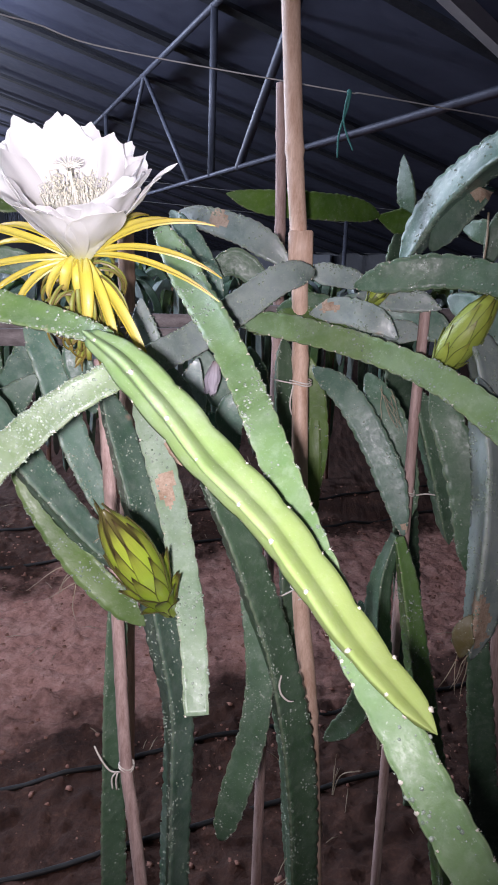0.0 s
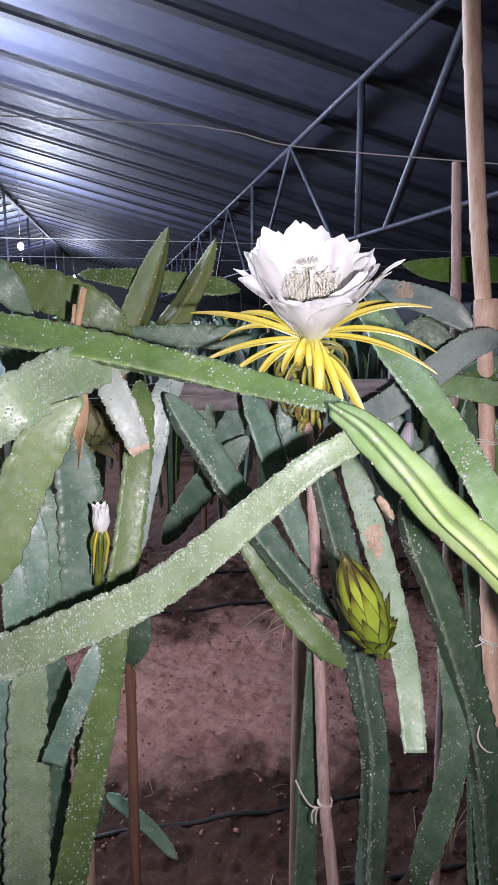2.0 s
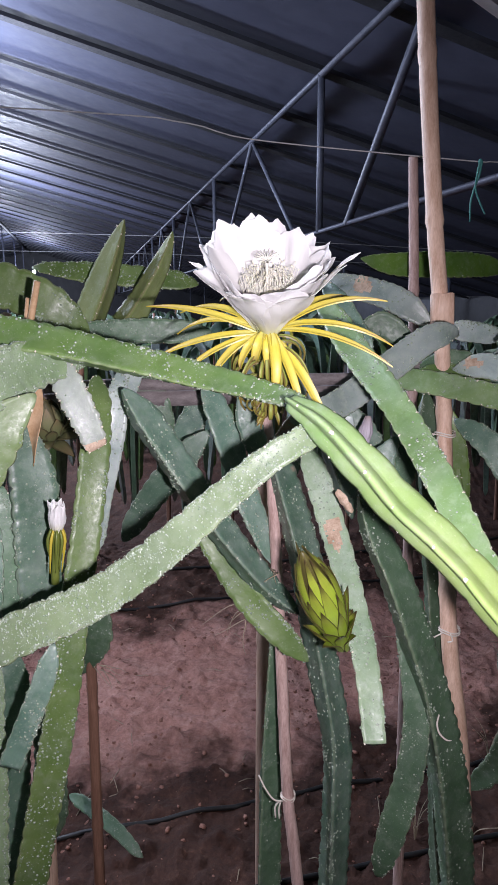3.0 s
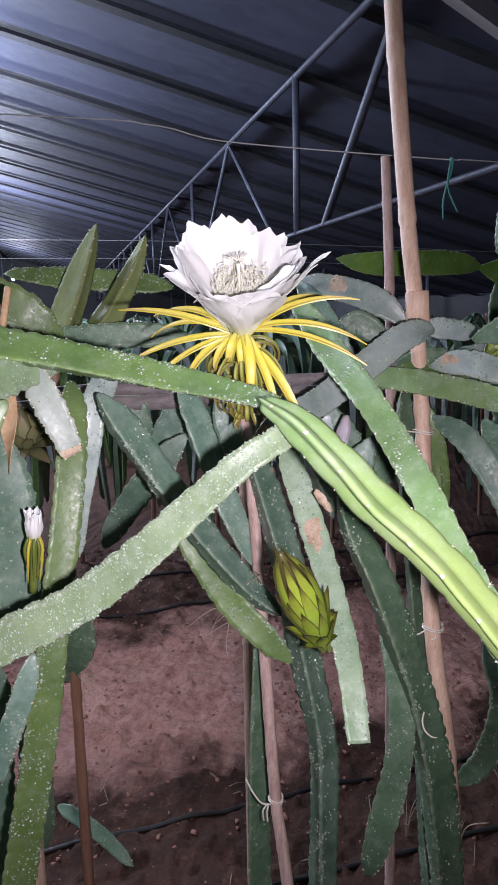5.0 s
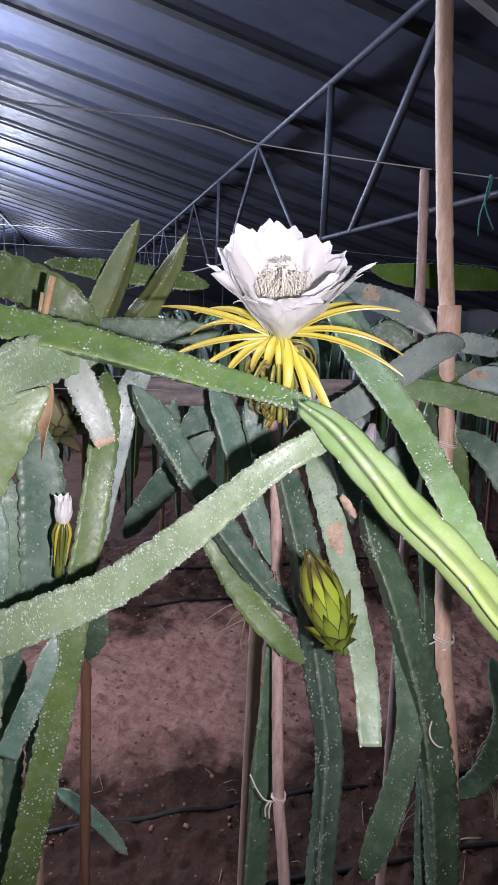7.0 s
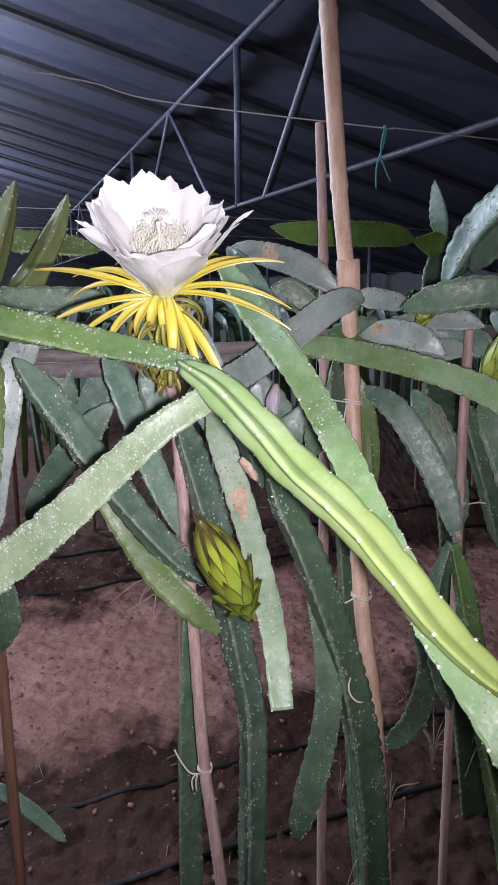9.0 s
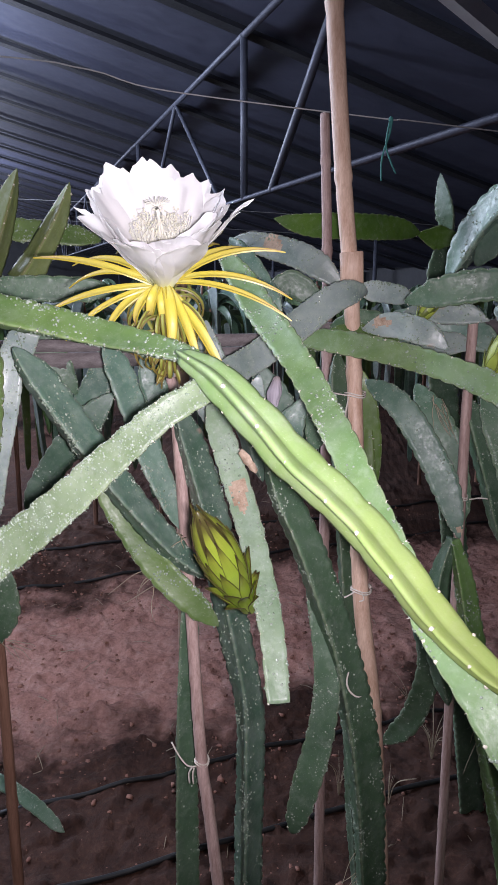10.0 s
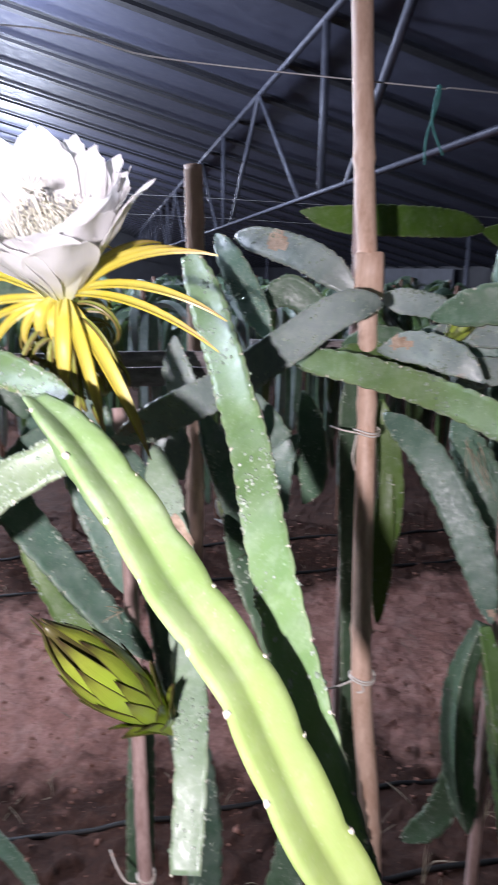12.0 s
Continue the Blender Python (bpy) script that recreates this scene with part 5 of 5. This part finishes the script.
stem(plant_right, "ash", [(0.045, 1.18, 1.544, 0.0412), (0.097, 1.2, 1.537, 0.0382), (0.171, 1.22, 1.525, 0.0331)], 180, (2, 2), 55)
stem(plant_right, "glauc", [(-0.169, 1.05, 1.629, 0.0102), (-0.139, 1.02, 1.594, 0.033), (-0.106, 1.0, 1.544, 0.0371), (-0.078, 0.98, 1.494, 0.0316)], 180, (1, 1), 56)
stem(plant_right, "glauc", [(0.087, 1.15, 1.467, 0.0367), (0.162, 1.12, 1.485, 0.054), (0.236, 1.1, 1.474, 0.0501), (0.302, 1.05, 1.442, 0.0488)], 180, (2, 2), 57)
stem(plant_right, "deep", [(-0.002, 1.1, 1.47, 0.0352), (0.063, 1.08, 1.486, 0.0432), (0.127, 1.05, 1.475, 0.0338)], 175, (1, 1), 58)
stem(plant_right, "glauc", [(0.157, 1.05, 1.412, 0.0256), (0.112, 1.08, 1.454, 0.0382), (0.056, 1.12, 1.469, 0.0358)], 180, (2, 2), 59)
stem(plant_right, "bright", [(0.081, 1.12, 1.311, 0.0119), (0.08, 1.1, 1.219, 0.0308), (0.082, 1.1, 1.128, 0.0299), (0.081, 1.1, 1.044, 0.009)], 170, (1, 1), 60)
stem(plant_right, "ash", [(0.058, 1.05, 1.478, 0.0272), (0.11, 1.03, 1.486, 0.041), (0.16, 1.0, 1.474, 0.04), (0.192, 0.98, 1.451, 0.0257)], 178, (2, 2), 61, [((0.084, 1.02, 1.492), (0.02, 0.012))])
stem(plant_right, "ash", [(0.129, 1.08, 1.504, 0.028), (0.181, 1.06, 1.506, 0.0405), (0.231, 1.04, 1.503, 0.0364), (0.262, 1.02, 1.495, 0.018)], 172, (2, 2), 62)
stem(plant_right, "green", [(-0.031, 1.05, 1.441, 0.0219), (0.022, 1.06, 1.463, 0.0367), (0.076, 1.06, 1.464, 0.0385), (0.13, 1.04, 1.445, 0.0271)], 12, (2, 2), 63)
stem(plant_right, "ash", [(0.172, 1.1, 1.404, 0.0288), (0.189, 1.1, 1.441, 0.0421), (0.222, 1.08, 1.452, 0.0377), (0.254, 1.05, 1.446, 0.0222)], 178, (2, 2), 64)
stem(plant_right, "deep", [(-0.112, 1.05, 1.527, 0.0239), (-0.069, 1.06, 1.554, 0.0424), (-0.033, 1.06, 1.537, 0.0368), (-0.005, 1.05, 1.511, 0.0218)], 178, (1, 1), 65)
stem(plant_right, "deep", [(0.247, 1.08, 1.361, 0.0325), (0.266, 1.06, 1.3, 0.0452), (0.294, 1.05, 1.208, 0.0443), (0.326, 1.05, 1.09, 0.0307)], 14, (1, 1), 66)
stem(plant_right, "deep", [(-0.035, 1.0, 1.427, 0.0262), (-0.021, 1.0, 1.375, 0.0351), (-0.016, 1.0, 1.304, 0.0355), (-0.029, 1.0, 1.267, 0.0143)], 178, (1, 1), 67)
stem(plant_right, "glauc", [(-0.093, 0.98, 1.324, 0.0175), (-0.076, 0.98, 1.297, 0.0404), (-0.063, 0.98, 1.253, 0.0177)], 178, (1, 1), 68)
stem(plant_right, "bright", [(0.065, 1.12, 1.399, 0.0233), (0.082, 1.12, 1.321, 0.0353), (0.09, 1.12, 1.22, 0.036), (0.079, 1.12, 1.093, 0.0165)], 178, (1, 1), 69)
stem(plant_right, "glauc", [(-0.127, 1.05, 1.423, 0.0311), (-0.095, 1.05, 1.363, 0.0521), (-0.043, 1.05, 1.293, 0.0316)], 178, (1, 1), 70)
plant_edge = empty("dragon_fruit_plant", (0.422, 0.95, 0.0), "ashy dragon fruit plant with a sawn stem", "cactus plant", "plants of the row")
stem(plant_edge, "deep", [(0.251, 0.98, 1.379, 0.0386), (0.291, 0.95, 1.288, 0.0525), (0.316, 0.93, 1.195, 0.0516), (0.328, 0.92, 1.096, 0.0322)], 170, (1, 1), 71)
stem(plant_edge, "ash", [(0.295, 0.9, 1.41, 0.0458), (0.317, 0.87, 1.319, 0.0608), (0.324, 0.85, 1.225, 0.0614), (0.321, 0.83, 1.13, 0.0562), (0.316, 0.82, 1.054, 0.0415), (0.314, 0.82, 1.008, 0.0163)], 8, (1, 1), 72, [((0.312, 0.8, 1.075), (0.028, 0.05))])
stem(plant_edge, "cork", [(0.301, 0.8, 1.092, 0.0108), (0.293, 0.8, 1.074, 0.0294), (0.292, 0.8, 1.047, 0.0282), (0.292, 0.8, 1.022, 0.0111)], 180, (1, 1), 73)
stem(plant_edge, "glauc", [(0.216, 1.16, 1.556, 0.042), (0.255, 1.1, 1.645, 0.0592), (0.291, 1.0, 1.7, 0.0518), (0.322, 0.92, 1.725, 0.0472), (0.361, 0.85, 1.745, 0.0375)], 12, (1, 1), 74)
stem(plant_edge, "glauc", [(0.255, 1.12, 1.584, 0.041), (0.283, 1.08, 1.631, 0.0461), (0.311, 1.04, 1.674, 0.0433)], 160, (1, 3), 75, [((0.307, 1.03, 1.669), (0.022, 0.014))])
stem(plant_edge, "deep", [(0.123, 1.02, 1.525, 0.0279), (0.187, 1.0, 1.543, 0.0475), (0.258, 0.98, 1.552, 0.0473), (0.321, 0.94, 1.542, 0.0418), (0.38, 0.9, 1.521, 0.0367)], 175, (1, 1), 76)
stem(plant_edge, "glauc", [(0.284, 1.08, 1.512, 0.0443), (0.334, 1.02, 1.481, 0.0512), (0.369, 0.98, 1.442, 0.0501)], 180, (1, 1), 77)
stem(plant_edge, "deep", [(0.372, 1.2, 1.626, 0.0396), (0.407, 1.15, 1.605, 0.0481), (0.448, 1.1, 1.577, 0.0468)], 180, (1, 1), 78)
stem(plant_edge, "deep", [(0.21, 1.25, 0.864, 0.0374), (0.238, 1.2, 0.76, 0.047), (0.21, 1.2, 0.622, 0.0491), (0.152, 1.2, 0.547, 0.0362)], 170, (1, 1), 79)
stem(plant_edge, "deep", [(0.356, 0.95, 0.996, 0.0341), (0.378, 0.95, 0.846, 0.0449), (0.402, 0.95, 0.686, 0.051), (0.422, 0.95, 0.548, 0.0548), (0.462, 0.95, 0.274, 0.0548), (0.505, 0.95, -0.022, 0.0548)], 150, (1, 0), 80)
stem(plant_edge, "ash", [(0.287, 0.98, 1.485, 0.0261), (0.311, 0.96, 1.439, 0.0482), (0.33, 0.95, 1.375, 0.0517), (0.344, 0.95, 1.309, 0.035)], 14, (1, 1), 81)
stem(plant_edge, "green", [(0.314, 0.95, 1.549, 0.0255), (0.334, 0.93, 1.526, 0.0369), (0.364, 0.9, 1.505, 0.0361)], 178, (1, 1), 82)
stem(plant_edge, "deep", [(0.334, 1.25, 1.632, 0.0286), (0.367, 1.22, 1.621, 0.039), (0.41, 1.2, 1.611, 0.0387)], 178, (1, 1), 83)
stem(plant_edge, "deep", [(0.36, 1.15, 1.562, 0.0286), (0.373, 1.15, 1.616, 0.039), (0.39, 1.15, 1.669, 0.0352)], 178, (1, 1), 84)
plant_back = empty("dragon_fruit_plant", (0.353, 1.74, 0.0), "bright green dragon fruit shoot behind the row", "cactus plant", "plants of the row")
stem(plant_back, "bright", [(-0.117, 1.45, 1.69, 0.0184), (-0.038, 1.5, 1.678, 0.052), (0.077, 1.58, 1.679, 0.0596), (0.177, 1.68, 1.681, 0.0529), (0.247, 1.74, 1.673, 0.0192)], 175, (2, 1), 85)
stem(plant_back, "bright", [(0.241, 1.75, 1.673, 0.0276), (0.299, 1.8, 1.667, 0.074), (0.365, 1.8, 1.664, 0.0715)], 180, (1, 1), 86)
stem(plant_back, "deep", [(0.348, 1.85, 1.666, 0.0586), (0.333, 1.87, 1.761, 0.0505), (0.316, 1.89, 1.84, 0.009)], 150, (1, 2), 87)
stem(plant_back, "deep", [(0.325, 1.82, 1.657, 0.064), (0.311, 1.8, 1.599, 0.079), (0.308, 1.78, 1.484, 0.0782), (0.324, 1.76, 1.307, 0.0781), (0.353, 1.74, 1.061, 0.0764), (0.416, 1.697, 0.53, 0.0764), (0.483, 1.65, -0.042, 0.0764)], 150, (1, 0), 88)


def roots(place, count, length, spread, seed, way=(0, -0.2, -1)):
    """A tuft of thin dry aerial roots."""
    rng = random.Random(seed)
    tuft = empty("aerial_roots", place, "tuft of thin dry aerial roots", "roots", "aerial roots")
    for _ in range(count):
        d = (Vector(way) + Vector((rng.uniform(-1, 1), rng.uniform(-1, 1), rng.uniform(-1, 1))) * spread).normalized()
        p = Vector(place) + Vector((rng.uniform(-1, 1), rng.uniform(-0.3, 0.3), rng.uniform(-1, 1))) * length * 0.18
        pts = [p]
        for _ in range(4):
            d = (d + Vector((rng.uniform(-1, 1), rng.uniform(-1, 1), rng.uniform(-1, 0.7))) * 0.28).normalized()
            p = p + d * length * rng.uniform(0.7, 1.2) / 4
            pts.append(p)
        bm = bmesh.new()
        tube(bm, pts, [0.0008, 0.0007, 0.0006, 0.0005, 0.0003], 4, 0.006)
        under(link("root", bm, ROOT), tuft)


roots((-0.249, 0.775, 1.134), 5, 0.08, 0.5, 1, (-0.5, 0, -0.8))
roots((-0.205, 0.77, 1.20), 4, 0.03, 0.8, 2, (-0.8, -0.3, -0.2))
roots((-0.02, 0.70, 1.33), 5, 0.04, 0.6, 3, (0.2, -0.5, -0.4))
roots((0.10, 0.86, 0.60), 6, 0.11, 0.35, 4, (-0.4, -0.1, -0.9))
roots((0.36, 1.18, 0.62), 12, 0.09, 0.3, 5, (0.15, -0.1, -1))
roots((0.40, 1.08, 1.05), 10, 0.10, 0.35, 6, (0.2, -0.1, -1))
roots((0.295, 0.80, 1.02), 5, 0.06, 0.4, 7, (-0.2, -0.1, -1))
roots((-0.57, 0.93, 0.92), 5, 0.06, 0.5, 8, (0.6, -0.2, 0.1))
roots((0.19, 1.05, 1.36), 8, 0.07, 0.6, 9, (0.3, -0.2, -0.6))
# dry stalk hanging from the sawn stem
wire([(0.315, 1.02, 1.640), (0.312, 1.0, 1.60), (0.306, 0.985, 1.56), (0.305, 0.98, 1.535)], 0.0018, "dry_stalk", "dry pale stalk hanging from a sawn stem", ROOT, 0.006)


# ---------------------------------------------------------------- rows further off
def far_plant(seed):
    rng = random.Random(seed)
    plant = empty("dragon_fruit_plant", (0, 0, 0), "drooping dragon fruit plant on a pole in a farther row", "cactus plant", "farther plants")
    bm = bmesh.new()
    tube(bm, [(0, 0, -0.05), (0.02, 0, 0.8), (0.0, 0.01, 1.5)], 0.014, 8, 0.1)
    under(link("pole", bm, BAMBOO_RED), plant)
    for k in range(16):
        a = rng.uniform(0, 2 * math.pi)
        d = Vector((math.cos(a), math.sin(a), 0))
        h = rng.uniform(1.28, 1.46)
        out = rng.uniform(0.10, 0.34)
        low = rng.uniform(0.25, 1.0)
        w = rng.uniform(0.042, 0.062)
        pts = [Vector((0, 0, h - 0.08)), d * out * 0.45 + Vector((0, 0, h + rng.uniform(0, 0.05))), d * out + Vector((0, 0, h - 0.08)), d * out * 1.15 + Vector((0, 0, (h + low) / 2)), d * out * rng.uniform(0.9, 1.3) + Vector((0, 0, low))]
        path = [(*p, w * f) for p, f in zip(pts, (0.7, 1, 1, 1, 0.7))]
        bm, spots, faces = stem_mesh(path, rng.choice((150, 180, 30)), (1, 1), rng, 0.02, 0.05)
        under(link("stem", bm, STEM[rng.choice(("deep", "glauc", "green", "ash"))]), plant)
    return plant


models = [far_plant(s) for s in (11, 12, 13, 14)]
rng = random.Random(3)
origin = Vector((-0.2, 0.8, 0))
spots_far = []
for u, p0, p1, gap in ((3.15, -3.4, 3.4, 0.40), (6.1, -5.2, 4.2, 0.62), (9.0, -7.0, 5.0, 0.9), (12.0, -9.0, 6.0, 1.2)):
    p = p0
    while p < p1:
        q = origin + AXIS * (u + rng.uniform(-0.12, 0.12)) + ACROSS * p
        spots_far.append((q.x, q.y))
        p += gap * rng.uniform(0.85, 1.15)
for i, (x, y) in enumerate(spots_far):
    place = pose(x, y, 0.0, 0, 0, rng.uniform(0, 360))
    if i < len(models):
        models[i].matrix_basis = place
    else:
        copy_thing(models[i % len(models)], place)

# ---------------------------------------------------------------- on the ground
def ground_line(u, p):
    q = origin + AXIS * u + ACROSS * p
    return q.x, q.y


for u, r, p0, p1 in ((0.95, 0.008, -1.2, 1.6), (2.50, 0.009, -3.0, 3.0), (2.88, 0.009, -3.0, 3.0), (0.62, 0.008, -1.0, 1.2)):
    pts = []
    for p in np.arange(p0, p1, 0.12):
        x, y = ground_line(u + 0.03 * noise.noise(Vector((p * 0.9, u, 0))), p)
        pts.append((x, y, soil_height(x, y) + r * 0.7))
    bm = bmesh.new()
    tube(bm, pts, r, 8, 0.06)
    link("drip_hose", bm, HOSE, None, "black drip irrigation hose lying on the soil", "hose", "drip hoses")

clods = bmesh.new()
rng = random.Random(9)
for _ in range(520):
    u0, p0 = rng.uniform(0.45, 3.0), rng.uniform(-2.2, 2.2)
    for _ in range(rng.randint(4, 16)):
        x, y = ground_line(u0 + rng.gauss(0, 0.09), p0 + rng.gauss(0, 0.12))
        s = 0.002 + 0.008 * rng.random() ** 3.0
        blob(clods, (x, y, soil_height(x, y) + s * 0.2), (s * rng.uniform(0.7, 1.5), s * rng.uniform(0.7, 1.5), s * rng.uniform(0.4, 0.9)), 1, 0.42, rng)
link("soil_clods", clods, CLOD, None, "loose crumbs and clods of reddish soil", "clods", kind="stuff")
litter = bmesh.new()
for _ in range(160):
    x, y = ground_line(rng.uniform(0.2, 3.2), rng.uniform(-2.0, 2.0))
    a, l = rng.uniform(0, math.pi), rng.uniform(0.03, 0.12)
    z = soil_height(x, y)
    tube(litter, [(x, y, z + 0.003), (x + l * 0.5 * math.cos(a), y + l * 0.5 * math.sin(a), z + 0.008), (x + l * math.cos(a), y + l * math.sin(a), z + 0.003)], [0.0012, 0.0016, 0.0008], 4)
link("dry_litter", litter, ROOT, None, "scattered dry twigs and straw on the soil", "litter", kind="stuff")


def grass_tuft(x, y, count, length, seed):
    """Dry straw blades bending out from one root."""
    rng = random.Random(seed)
    z = soil_height(x, y)
    tuft = empty("dry_grass", (x, y, z), "tuft of dry pale straw growing from the soil", "grass", "dry tufts")
    for _ in range(count):
        a, l = rng.uniform(0, 2 * math.pi), length * rng.uniform(0.6, 1.2)
        d = Vector((math.cos(a), math.sin(a), 0)) * rng.uniform(0.25, 0.6)
        pts = [Vector((x, y, z - 0.01)), Vector((x, y, z)) + (d * 0.25 + Vector((0, 0, 0.5))) * l, Vector((x, y, z)) + (d + Vector((0, 0, 0.8))) * l]
        bm = bmesh.new()
        tube(bm, pts, [0.0016, 0.0013, 0.0004], 4, 0.01)
        under(link("blade", bm, ROOT), tuft)


for x, y, n, l, k in ((0.09, 1.69, 8, 0.16, 1), (0.365, 2.10, 9, 0.18, 2), (0.41, 1.88, 12, 0.20, 3), (0.24, 1.66, 6, 0.15, 4)):
    grass_tuft(x, y, n, l, k)
